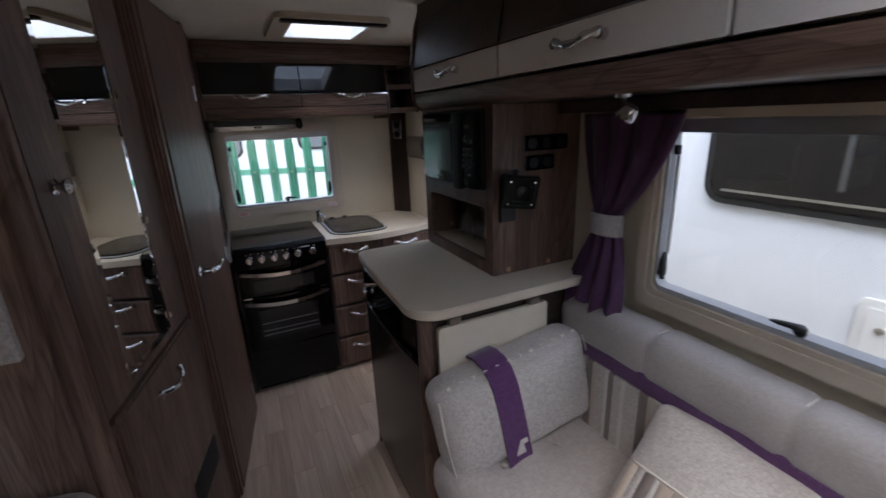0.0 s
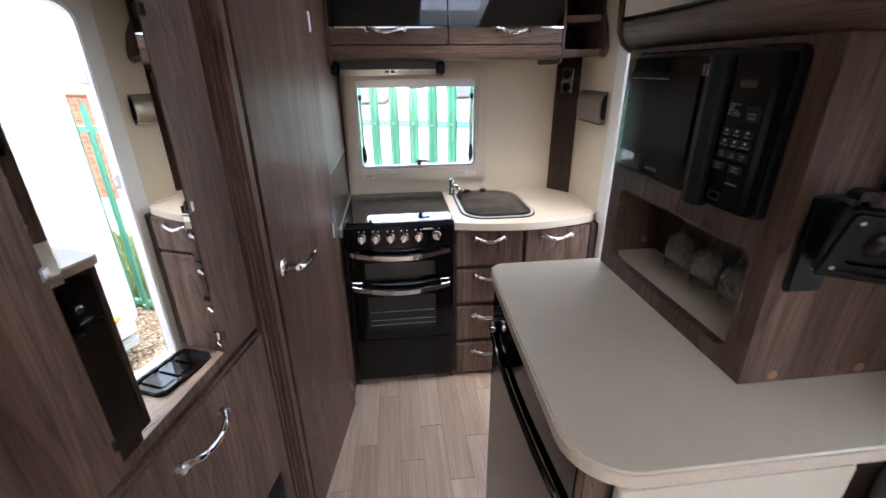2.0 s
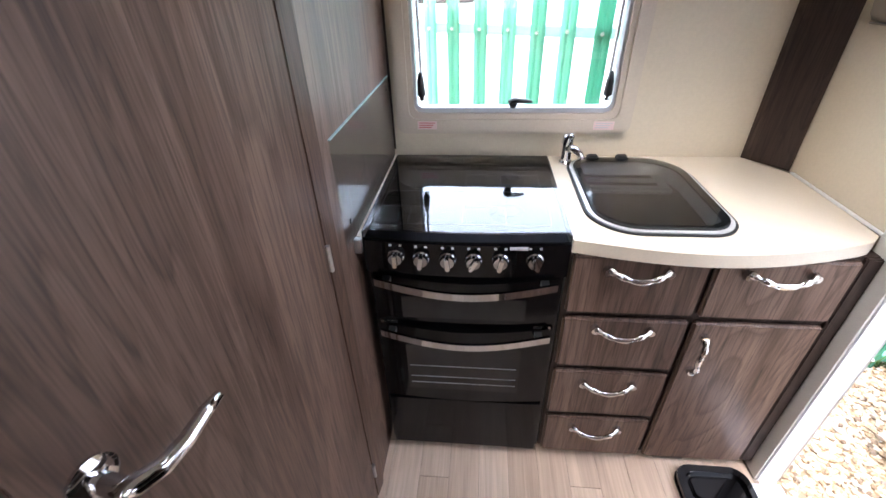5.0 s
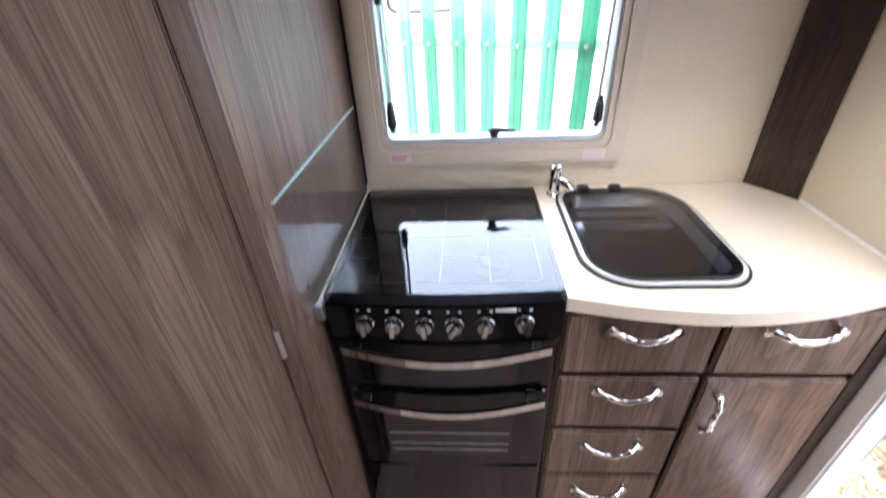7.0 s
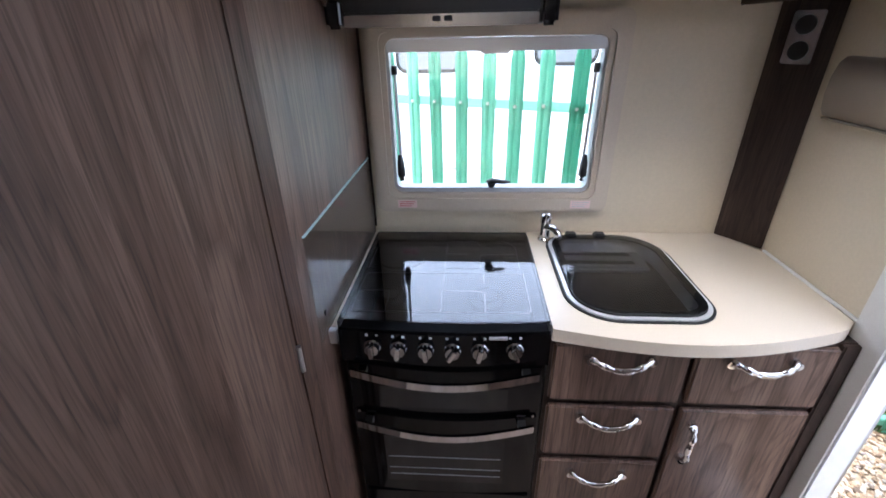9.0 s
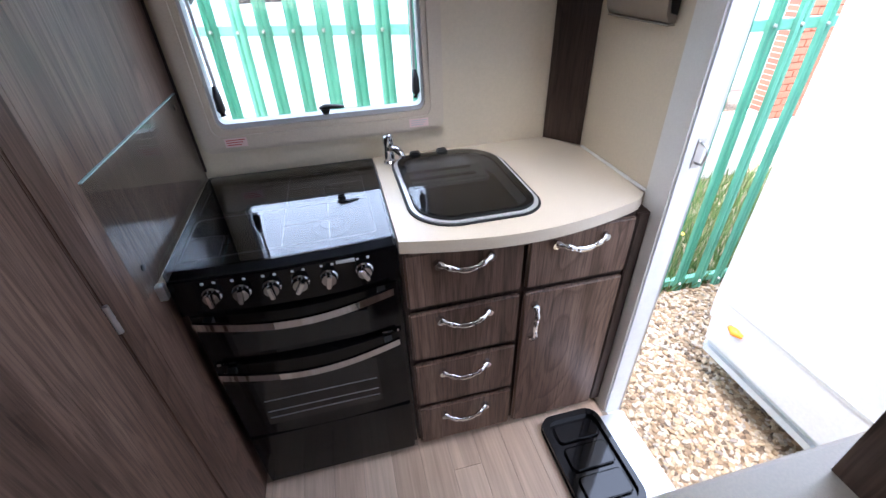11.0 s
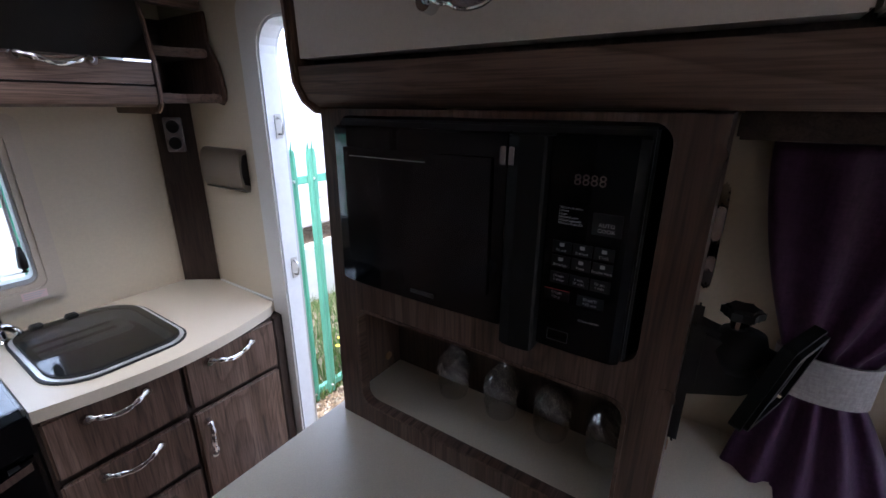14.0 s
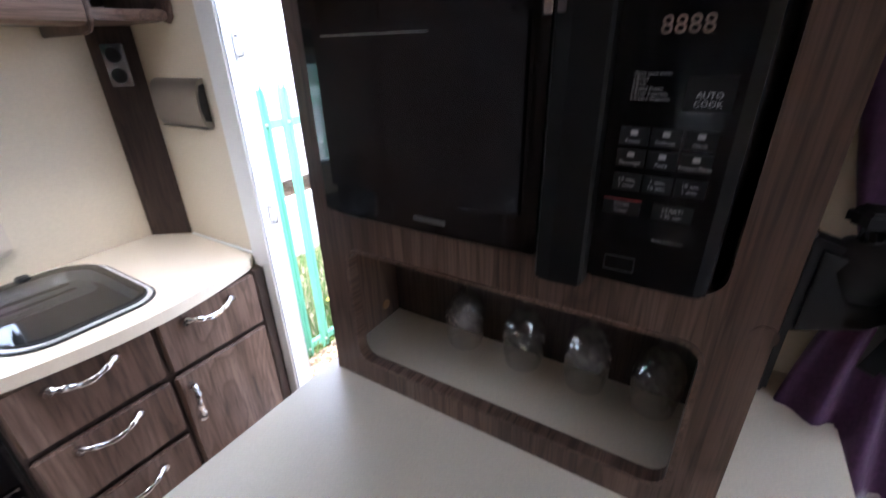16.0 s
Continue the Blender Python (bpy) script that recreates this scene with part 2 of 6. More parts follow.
FENCE_GREEN = painted("green_fence_paint", (0.13, 0.39, 0.275))
CARAVAN_WHITE = painted("white_caravan_skin", (0.66, 0.69, 0.73), 0.25, (0.9, 0.9, 0.9))
SKIRT_GREY = painted("pale_grey_skirt", (0.5, 0.53, 0.54), 0.3, (0.9, 0.9, 0.9))
VAN_GLASS = material("tinted_van_window", (0.011, 0.01, 0.01), 0.05, spec=0.35)
# grey base puts the pale reflection on the vehicle windows into their colour
PALE_GLASS = material("reflection_grey_window", (0.16, 0.17, 0.18), 0.08)
BRICK = painted("red_brick", (0.4, 0.14, 0.08), 0.85)
CONCRETE = painted("pale_concrete", (0.5, 0.49, 0.47), 0.85)


def gravel_material(name):
    m = material(name, (0.4, 0.3, 0.2), 0.85)
    n, l = m.node_tree.nodes, m.node_tree.links
    g = n.new("ShaderNodeNewGeometry")
    base_of(m, ramp(m, g.outputs["Random Per Island"], (0.0, (0.11, 0.075, 0.05)), (0.3, (0.3, 0.2, 0.115)), (0.6, (0.39, 0.295, 0.19)), (0.85, (0.46, 0.39, 0.31)), (1.0, (0.2, 0.165, 0.14))))
    bump(m, texture_chain(m, noise_scale=90.0), 0.3, 0.003)
    return m


GRAVEL = gravel_material("golden_gravel")


def ground_material():
    m = material("gravel_ground", (0.36, 0.27, 0.18), 0.95)
    v = m.node_tree.nodes.new("ShaderNodeTexVoronoi")
    v.inputs["Scale"].default_value = 45.0
    tc = m.node_tree.nodes.new("ShaderNodeTexCoord")
    m.node_tree.links.new(tc.outputs["Object"], v.inputs["Vector"])
    sep = m.node_tree.nodes.new("ShaderNodeSeparateColor")
    m.node_tree.links.new(v.outputs["Color"], sep.inputs["Color"])
    base_of(m, ramp(m, sep.outputs[0], (0.0, (0.11, 0.075, 0.05)), (0.4, (0.29, 0.2, 0.12)), (0.8, (0.4, 0.32, 0.22)), (1.0, (0.46, 0.41, 0.34))))
    bump(m, v.outputs["Distance"], 0.8, 0.01)
    return m


GROUND = ground_material()


def grass_material():
    m = material("grass_blades", (0.07, 0.14, 0.03), 0.7)
    g = m.node_tree.nodes.new("ShaderNodeNewGeometry")
    base_of(m, ramp(m, g.outputs["Random Per Island"], (0.0, (0.04, 0.1, 0.02)), (0.6, (0.09, 0.17, 0.035)), (1.0, (0.2, 0.22, 0.08))))
    return m


GRASS = grass_material()
EARTH = painted("bare_earth", (0.2, 0.17, 0.11), 0.95)
YELLOW_PETAL = material("yellow_petal", (0.8, 0.6, 0.03), 0.6)

# ---- building helpers ----
def thing(name, at, label="", category="", group="", kind=""):
    ob = new(name)
    ob.empty_display_size = 0.05
    ob.location = at
    return tagged(ob, label, category, group, kind)


WHERE = {}


def part(name, bm, mat, parent=None, label="", smooth=False):
    """One mesh object from a bmesh in world coordinates, under a thing or a part."""
    me = bpy.data.meshes.new(name)
    origin = WHERE.get(parent, parent.location.copy() if parent else Vector()) if parent else Vector()
    bmesh.ops.recalc_face_normals(bm, faces=bm.faces)
    if smooth:
        for f in bm.faces:
            f.smooth = True
    if parent:
        bmesh.ops.translate(bm, verts=bm.verts, vec=-origin)
    bm.to_mesh(me)
    bm.free()
    for x in (mat if isinstance(mat, (list, tuple)) else (mat,)):
        me.materials.append(x)
    ob = new(name, me)
    if parent:
        ob.parent = parent
        WHERE[ob] = origin
    if label:
        ob["label"] = label
    return ob


def solid(name, bm, mat, label="", category="", group="", kind="", smooth=False):
    return tagged(part(name, bm, mat, None, "", smooth), label, category, group, kind)


def box(x0, x1, y0, y1, z0, z1, bevel=0.0, bm=None, seg=2):
    b = bmesh.new()
    r = bmesh.ops.create_cube(b, size=1)
    for v in b.verts:
        v.co = Vector(((x0 + x1) / 2 + v.co.x * (x1 - x0), (y0 + y1) / 2 + v.co.y * (y1 - y0), (z0 + z1) / 2 + v.co.z * (z1 - z0)))
    if bevel:
        bmesh.ops.bevel(b, geom=b.edges[:], offset=bevel, segments=seg, affect="EDGES", clamp_overlap=True)
    return join(bm, b)


def join(bm, b):
    if bm is None:
        return b
    me = bpy.data.meshes.new("tmp")
    b.to_mesh(me)
    b.free()
    bm.from_mesh(me)
    bpy.data.meshes.remove(me)
    return bm


def turned(bm, m):
    bmesh.ops.transform(bm, matrix=m, verts=bm.verts)
    return bm


AXIS = {"x": lambda u, v, w: (w, u, v), "y": lambda u, v, w: (u, w, v), "z": lambda u, v, w: (u, v, w)}


def prism(pts, axis, lo, hi, bevel=0.0, bm=None, seg=2):
    """A flat outline pushed along an axis. The outline is (y, z) for x, (x, z) for y, (x, y) for z."""
    b = bmesh.new()
    place = AXIS[axis]
    lower = [b.verts.new(place(u, v, lo)) for u, v in pts]
    upper = [b.verts.new(place(u, v, hi)) for u, v in pts]
    b.faces.new(lower)
    b.faces.new(upper)
    n = len(pts)
    for i in range(n):
        b.faces.new((lower[i], lower[(i + 1) % n], upper[(i + 1) % n], upper[i]))
    bmesh.ops.recalc_face_normals(b, faces=b.faces)
    if bevel:
        caps = [e for e in b.edges if abs(len({round(v.co["xyz".index(axis)], 6) for v in e.verts}) - 1) < 1]
        bmesh.ops.bevel(b, geom=caps, offset=bevel, segments=seg, affect="EDGES", clamp_overlap=True)
    return join(bm, b)


def rrect(u0, u1, v0, v1, r, n=5):
    pts = []
    for cu, cv, a0 in ((u1 - r, v1 - r, 0), (u0 + r, v1 - r, 90), (u0 + r, v0 + r, 180), (u1 - r, v0 + r, 270)):
        for i in range(n + 1):
            a = radians(a0 + 90 * i / n)
            pts.append((cu + r * math.cos(a), cv + r * math.sin(a)))
    return pts


def ring(outer, inner, axis, lo, hi, bm=None):
    """A plate with a hole: two outlines of as many points, pushed along an axis."""
    b = bmesh.new()
    place = AXIS[axis]
    loops = [[b.verts.new(place(u, v, w)) for u, v in pts] for pts, w in ((outer, lo), (outer, hi), (inner, hi), (inner, lo))]
    n = len(outer)
    for k in range(4):
        a, c = loops[k], loops[(k + 1) % 4]
        for i in range(n):
            b.faces.new((a[i], a[(i + 1) % n], c[(i + 1) % n], c[i]))
    bmesh.ops.recalc_face_normals(b, faces=b.faces)
    return join(bm, b)


def rod(p0, p1, r0, r1=None, n=16, bm=None):
    b = bmesh.new()
    p0, p1 = Vector(p0), Vector(p1)
    d = p1 - p0
    bmesh.ops.create_cone(b, cap_ends=True, segments=n, radius1=r0, radius2=r0 if r1 is None else r1, depth=d.length)
    bmesh.ops.transform(b, matrix=Matrix.Translation((p0 + p1) / 2) @ d.to_track_quat("Z", "Y").to_matrix().to_4x4(), verts=b.verts)
    return join(bm, b)


def lathe(profile, at, n=24, bm=None, axis="z"):
    """Turns (radius, height) points about an axis through at."""
    b = bmesh.new()
    rows = []
    for r, h in profile:
        row = []
        for i in range(n):
            a = 2 * math.pi * i / n
            p = (r * math.cos(a), r * math.sin(a), h)
            p = {"z": p, "y": (p[0], p[2], p[1]), "x": (p[2], p[0], p[1])}[axis]
            row.append(b.verts.new(Vector(at) + Vector(p)))
        rows.append(row)
    for a, c in zip(rows, rows[1:]):
        for i in range(n):
            b.faces.new((a[i], a[(i + 1) % n], c[(i + 1) % n], c[i]))
    if profile[0][0] > 1e-4:
        b.faces.new(rows[0])
    if profile[-1][0] > 1e-4:
        b.faces.new(rows[-1])
    bmesh.ops.remove_doubles(b, verts=b.verts, dist=1e-6)
    return join(bm, b)


def sweep(points, radii, n=10, bm=None, flat=1.0, up=(0, 0, 1)):
    """A tube along points; radii may change along it; flat squeezes it along its own up."""
    b = bmesh.new()
    pts = [Vector(p) for p in points]
    rows = []
    for i, p in enumerate(pts):
        d = (pts[min(i + 1, len(pts) - 1)] - pts[max(i - 1, 0)]).normalized()
        s = d.cross(Vector(up))
        s = s.normalized() if s.length > 1e-4 else Vector((1, 0, 0))
        u = s.cross(d).normalized()
        r = radii[i] if isinstance(radii, (list, tuple)) else radii
        rows.append([b.verts.new(p + s * r * math.cos(2 * math.pi * k / n) + u * r * flat * math.sin(2 * math.pi * k / n)) for k in range(n)])
    for a, c in zip(rows, rows[1:]):
        for k in range(n):
            b.faces.new((a[k], a[(k + 1) % n], c[(k + 1) % n], c[k]))
    b.faces.new(rows[0])
    b.faces.new(rows[-1])
    return join(bm, b)


def smooth_by_angle(ob, degrees=35):
    ob.data.set_sharp_from_angle(angle=radians(degrees))
    for p in ob.data.polygons:
        p.use_smooth = True
    return ob


def soft_block(x0, x1, y0, y1, z0, z1, r, puff=0.0, cuts=14, lump=0.004, seed=0, tufts=()):
    """A padded cushion: a rounded block whose broad faces swell, with slight unevenness."""
    b = bmesh.new()
    bmesh.ops.create_cube(b, size=2)
    bmesh.ops.subdivide_edges(b, edges=b.edges[:], cuts=cuts, use_grid_fill=True)
    size = Vector(((x1 - x0) / 2, (y1 - y0) / 2, (z1 - z0) / 2))
    mid = Vector(((x0 + x1) / 2, (y0 + y1) / 2, (z0 + z1) / 2))
    thin = min(range(3), key=lambda k: size[k])
    for v in b.verts:
        c = v.co.copy()
        q = Vector((c.x * size.x, c.y * size.y, c.z * size.z))
        core = Vector([max(-(size[k] - r), min(size[k] - r, q[k])) for k in range(3)])
        d = q - core
        q = core + (d.normalized() * r if d.length > 1e-6 else d)
        others = [k for k in range(3) if k != thin]
        swell = (1 - c[others[0]] ** 2) * (1 - c[others[1]] ** 2)
        q[thin] += math.copysign(puff * swell, c[thin]) if abs(c[thin]) > 0.5 else 0
        p = mid + q
        q += Vector((0, 0, 0)) + q.normalized() * lump * noise.noise(p * 9 + Vector((seed, 0, 0)))
        p = mid + q
        for tx, ty, tz, depth, width in tufts:
            e = (p - Vector((tx, ty, tz))).length
            p[thin] -= math.copysign(depth * math.exp(-(e / width) ** 2), c[thin]) if abs(c[thin]) > 0.5 else 0
        v.co = p
    return b

# ---- the shell of the caravan ----
Z_CEIL, X_R, X_L, Y_END, Y_FRONT = 1.95, 1.10, -1.10, 2.97, -1.4
WT = 0.87

floor = solid("floor", box(X_L, X_R, Y_FRONT, Y_END, -0.04, -0.004), FLOOR_JOINT, "pale oak plank vinyl floor of a caravan", "floor", kind="structure")

# end wall with the kitchen window's opening
WIN = (-0.045, 0.585, 1.01, 1.47)
wall_north = solid("wall_north", ring([(x, z) for x, z in rrect(X_L, X_R, -0.04, Z_CEIL, 0.0004)], rrect(*WIN, 0.03), "y", Y_END, Y_END + 0.035), WALLBOARD,
                   "cream vinyl end wall behind the cooker and sink", "wall", kind="structure")
# door side wall: doorway between kitchen and cabinet, lounge window further forward
DOOR_Y0, DOOR_Y1, DOOR_TOP = 1.77, 2.405, 1.80
SW = (-0.75, 0.83, 0.985, 1.495)
bm = box(X_R, X_R + 0.035, DOOR_Y1, Y_END + 0.035, -0.04, Z_CEIL)
box(X_R, X_R + 0.035, DOOR_Y0, DOOR_Y1, DOOR_TOP, Z_CEIL, bm=bm)
ring(rrect(Y_FRONT, DOOR_Y0, -0.04, Z_CEIL, 0.0004), rrect(*SW, 0.035), "x", X_R, X_R + 0.035, bm)
wall_east = solid("wall_east", bm, WALLBOARD, "cream vinyl side wall with doorway and window opening", "wall", kind="structure")
wall_west = solid("wall_west", box(X_L - 0.035, X_L, Y_FRONT, Y_END + 0.035, -0.04, Z_CEIL), WALLBOARD, "plain cream side wall", "wall", kind="structure")
# unseen front window opening, added to let light into the lounge
FW_ADDED = (-0.7, 0.7, 0.95, 1.4)
wall_south = solid("wall_south", ring(rrect(X_L - 0.035, X_R + 0.035, -0.04, Z_CEIL, 0.0004), rrect(*FW_ADDED, 0.04), "y", Y_FRONT - 0.035, Y_FRONT), WALLBOARD,
                   "cream front wall with an added wide opening for light", "wall", kind="structure")
# ceiling with the kitchen rooflight opening and an added, unseen lounge opening for light
SKY_A, SKY_ADDED = (0.30, 0.66, 2.05, 2.44), (-0.15, 0.62, -0.7, 0.2)
bm = ring(rrect(X_L - 0.035, X_R + 0.035, 1.2, Y_END + 0.035, 0.0004), rrect(*SKY_A, 0.03), "z", Z_CEIL, Z_CEIL + 0.035)
ring(rrect(X_L - 0.035, X_R + 0.035, Y_FRONT - 0.035, 1.2, 0.0004), rrect(*SKY_ADDED, 0.03), "z", Z_CEIL, Z_CEIL + 0.035, bm)
ceiling = solid("ceiling", bm, CEILING, "pale cream ceiling with the kitchen rooflight and an added lounge one", "ceiling", kind="structure")


def rooflight(name, x0, x1, y0, y1):
    t = thing(name, ((x0 + x1) / 2, (y0 + y1) / 2, Z_CEIL), "cream framed rooflight with a milky dome, blind half drawn", "rooflight", kind="structure")
    outer = rrect(x0 - 0.07, x1 + 0.07, y0 - 0.07, y1 + 0.07, 0.05)
    part("frame", ring(outer, rrect(x0, x1, y0, y1, 0.03), "z", Z_CEIL - 0.022, Z_CEIL - 0.001), FRAME_CREAM, t)
    part("liner", ring(rrect(x0 - 0.002, x1 + 0.002, y0 - 0.002, y1 + 0.002, 0.03), rrect(x0 + 0.012, x1 - 0.012, y0 + 0.012, y1 - 0.012, 0.025), "z", Z_CEIL - 0.02, Z_CEIL + 0.06), WHITE_PLASTIC, t)
    d = part("pane", prism(rrect(x0 - 0.02, x1 + 0.02, y0 - 0.02, y1 + 0.02, 0.04), "z", Z_CEIL + 0.062, Z_CEIL + 0.066), PANE, t)
    d.visible_shadow = False
    part("blind_handle", box(x0 - 0.05, x1 + 0.05, y0 - 0.045, y0 - 0.005, Z_CEIL - 0.034, Z_CEIL - 0.022, 0.004), BLACK_PLASTIC, t)
    return t


rooflight("window_3", *SKY_A)
# unseen lounge rooflight, added to brighten the seats from above
rooflight("window_4", *SKY_ADDED)


def caravan_window(name, axis, at, u0, u1, v0, v1, out, latches, label):
    """Moulded cream surround, alloy blind rail, sash and pane. out: direction of outside along the axis."""
    mid = {"x": (at, (u0 + u1) / 2, v0), "y": ((u0 + u1) / 2, at, v0)}[axis]
    t = thing(name, mid, label, "window", kind="structure")
    s = out
    a, b = sorted((at - s * 0.022, at - s * 0.001))
    part("surround", ring(rrect(u0 - 0.055, u1 + 0.055, v0 - 0.06, v1 + 0.06, 0.03), rrect(u0 + 0.004, u1 - 0.004, v0 + 0.004, v1 - 0.004, 0.03), axis, a, b), FRAME_CREAM, t)
    a, b = sorted((at - s * 0.03, at - s * 0.0225))
    part("surround_bead", ring(rrect(u0 - 0.045, u1 + 0.045, v0 - 0.05, v1 + 0.05, 0.028), rrect(u0 - 0.012, u1 + 0.012, v0 - 0.012, v1 + 0.012, 0.028), axis, a, b), FRAME_CREAM, t)
    a, b = sorted((at - s * 0.012, at + s * 0.03))
    part("window_frame", ring(rrect(u0 + 0.005, u1 - 0.005, v0 + 0.005, v1 - 0.005, 0.028), rrect(u0 + 0.013, u1 - 0.013, v0 + 0.02, v1 - 0.014, 0.02), axis, a, b), SASH, t)
    box_ax = (lambda p0, p1, q0, q1, w0, w1, bev: box(*sorted((w0, w1)), p0, p1, q0, q1, bev)) if axis == "x" else (lambda p0, p1, q0, q1, w0, w1, bev: box(p0, p1, *sorted((w0, w1)), q0, q1, bev))
    part("blind_rail", box_ax(u0 + 0.008, u1 - 0.008, v1 - 0.04, v1 - 0.006, at - s * 0.02, at + s * 0.012, 0.004), ALU, t, "silver alloy blind rail")
    part("blind_grip", box_ax((u0 + u1) / 2 - 0.04, (u0 + u1) / 2 + 0.04, v1 - 0.047, v1 - 0.03, at - s * 0.026, at - s * 0.0205, 0.003), ALU, t)
    p = part("pane", box_ax(u0 + 0.012, u1 - 0.012, v0 + 0.012, v1 - 0.012, at + s * 0.034, at + s * 0.038, 0), PANE, t)
    p.visible_shadow = False
    # stays at both sides
    for side, u in ((1, u0 + 0.024), (-1, u1 - 0.024)):
        def P(du, v, w):
            return (at - s * w, u + side * du, v) if axis == "x" else (u + side * du, at - s * w, v)
        st = part("stay", sweep([P(0, v1 - 0.09, -0.012), P(0.004, v0 + 0.12, -0.008)], 0.005, 8), ALU, t)
        part("stay_joint", rod(P(0, v1 - 0.075, -0.004), P(0, v1 - 0.1, -0.004), 0.009, 0.009, 10), BLACK_PLASTIC, t)
        part("stay_knob", sweep([P(0.003, v0 + 0.125, 0.002), P(0.004, v0 + 0.1, 0.008), P(0.006, v0 + 0.06, 0.012), P(0.006, v0 + 0.045, 0.01)], [0.006, 0.011, 0.013, 0.009], 10), BLACK_PLASTIC, t, smooth=True)
    for u in latches:
        def P(du, v, w):
            return (at - s * w, u + du, v) if axis == "x" else (u + du, at - s * w, v)
        k = part("latch", sweep([P(-0.012, v0 + 0.026, 0.004), P(-0.012, v0 + 0.04, 0.016)], [0.012, 0.014], 10), BLACK_PLASTIC, t, smooth=True)
        part("lever", sweep([P(-0.028, v0 + 0.042, 0.018), P(-0.01, v0 + 0.046, 0.022), P(0.025, v0 + 0.043, 0.022), P(0.045, v0 + 0.041, 0.02)], [0.006, 0.011, 0.009, 0.005], 10, flat=0.7), BLACK_PLASTIC, t, smooth=True)
    return t


kw = caravan_window("window_1", "y", Y_END, *WIN, 1, [0.285], "cream framed kitchen window with silver blind rail and black catches")
for x0, mat2, lab in ((-0.03, RED_PRINT, "small red printed warning label"), (0.525, GREY_PRINT, "small pale printed notice label")):
    st = part("sticker", box(x0, x0 + 0.062, Y_END - 0.0318, Y_END - 0.0304, WIN[2] - 0.043, WIN[2] - 0.017), LABEL_PINK, kw, lab)
    for k in range(3):
        part("print_bar", box(x0 + 0.005, x0 + 0.057 - 0.006 * k, Y_END - 0.0324, Y_END - 0.032, WIN[2] - 0.0235 - 0.007 * k, WIN[2] - 0.021 - 0.007 * k), mat2, st)
# window fitted in the added front opening, always out of view
caravan_window("window_5", "y", Y_FRONT, *FW_ADDED, -1, [-0.4, 0.4], "cream framed front window with silver rail and black catches")
caravan_window("window_2", "x", X_R, *SW, 1, [0.45, -0.35], "cream framed lounge window with silver rail and black catches")

# doorway: white liner, alloy edge and threshold
d1 = thing("door_1", (X_R, (DOOR_Y0 + DOOR_Y1) / 2, 0), "open entrance doorway with white frame and alloy edging", "doorway", kind="structure")
def arch(y0, y1, z0, z1, r, n=6):
    return [(y0, z0), (y1, z0)] + [(y1 - r + r * math.cos(radians(a)), z1 - r + r * math.sin(radians(a))) for a in [90 * i / n for i in range(n + 1)]] + \
           [(y0 + r + r * math.cos(radians(a)), z1 - r + r * math.sin(radians(a))) for a in [90 + 90 * i / n for i in range(n + 1)]]
part("architrave", ring(arch(DOOR_Y0 - 0.005, DOOR_Y1 + 0.078, -0.035, DOOR_TOP + 0.06, 0.05), arch(DOOR_Y0 + 0.004, DOOR_Y1 - 0.004, -0.03, DOOR_TOP - 0.004, 0.09), "x", X_R - 0.012, X_R - 0.001), speckled("off_white_plastic", (0.68, 0.66, 0.62), 0.4, 0.02), d1)
part("frame", ring(arch(DOOR_Y0 + 0.002, DOOR_Y1 - 0.002, -0.034, DOOR_TOP - 0.002, 0.09), arch(DOOR_Y0 + 0.012, DOOR_Y1 - 0.01, -0.01, DOOR_TOP - 0.012, 0.085), "x", X_R - 0.006, X_R + 0.05), WHITE_PLASTIC, d1)
part("edging", ring(arch(DOOR_Y0 - 0.014, DOOR_Y1 + 0.014, -0.036, DOOR_TOP + 0.014, 0.095), arch(DOOR_Y0 + 0.01, DOOR_Y1 - 0.008, -0.02, DOOR_TOP - 0.01, 0.087), "x", X_R + 0.0505, X_R + 0.06), ALU, d1)
part("threshold", box(X_R - 0.05, X_R + 0.055, DOOR_Y0 + 0.024, DOOR_Y1 - 0.024, -0.009, 0.004, 0.002), ALU, d1)
for z in (1.49, 1.01):
    part("door_catch", sweep([(X_R + 0.03, DOOR_Y1 - 0.011, z + 0.03), (X_R + 0.03, DOOR_Y1 - 0.03, z + 0.024), (X_R + 0.03, DOOR_Y1 - 0.036, z), (X_R + 0.03, DOOR_Y1 - 0.03, z - 0.02), (X_R + 0.03, DOOR_Y1 - 0.011, z - 0.022)], 0.0035, 8), STEEL, d1, "bright steel catch hook", smooth=True)
    part("catch_plate", box(X_R + 0.018, X_R + 0.042, DOOR_Y1 - 0.0125, DOOR_Y1 - 0.0102, z - 0.035, z + 0.04, 0.001), STEEL, d1)

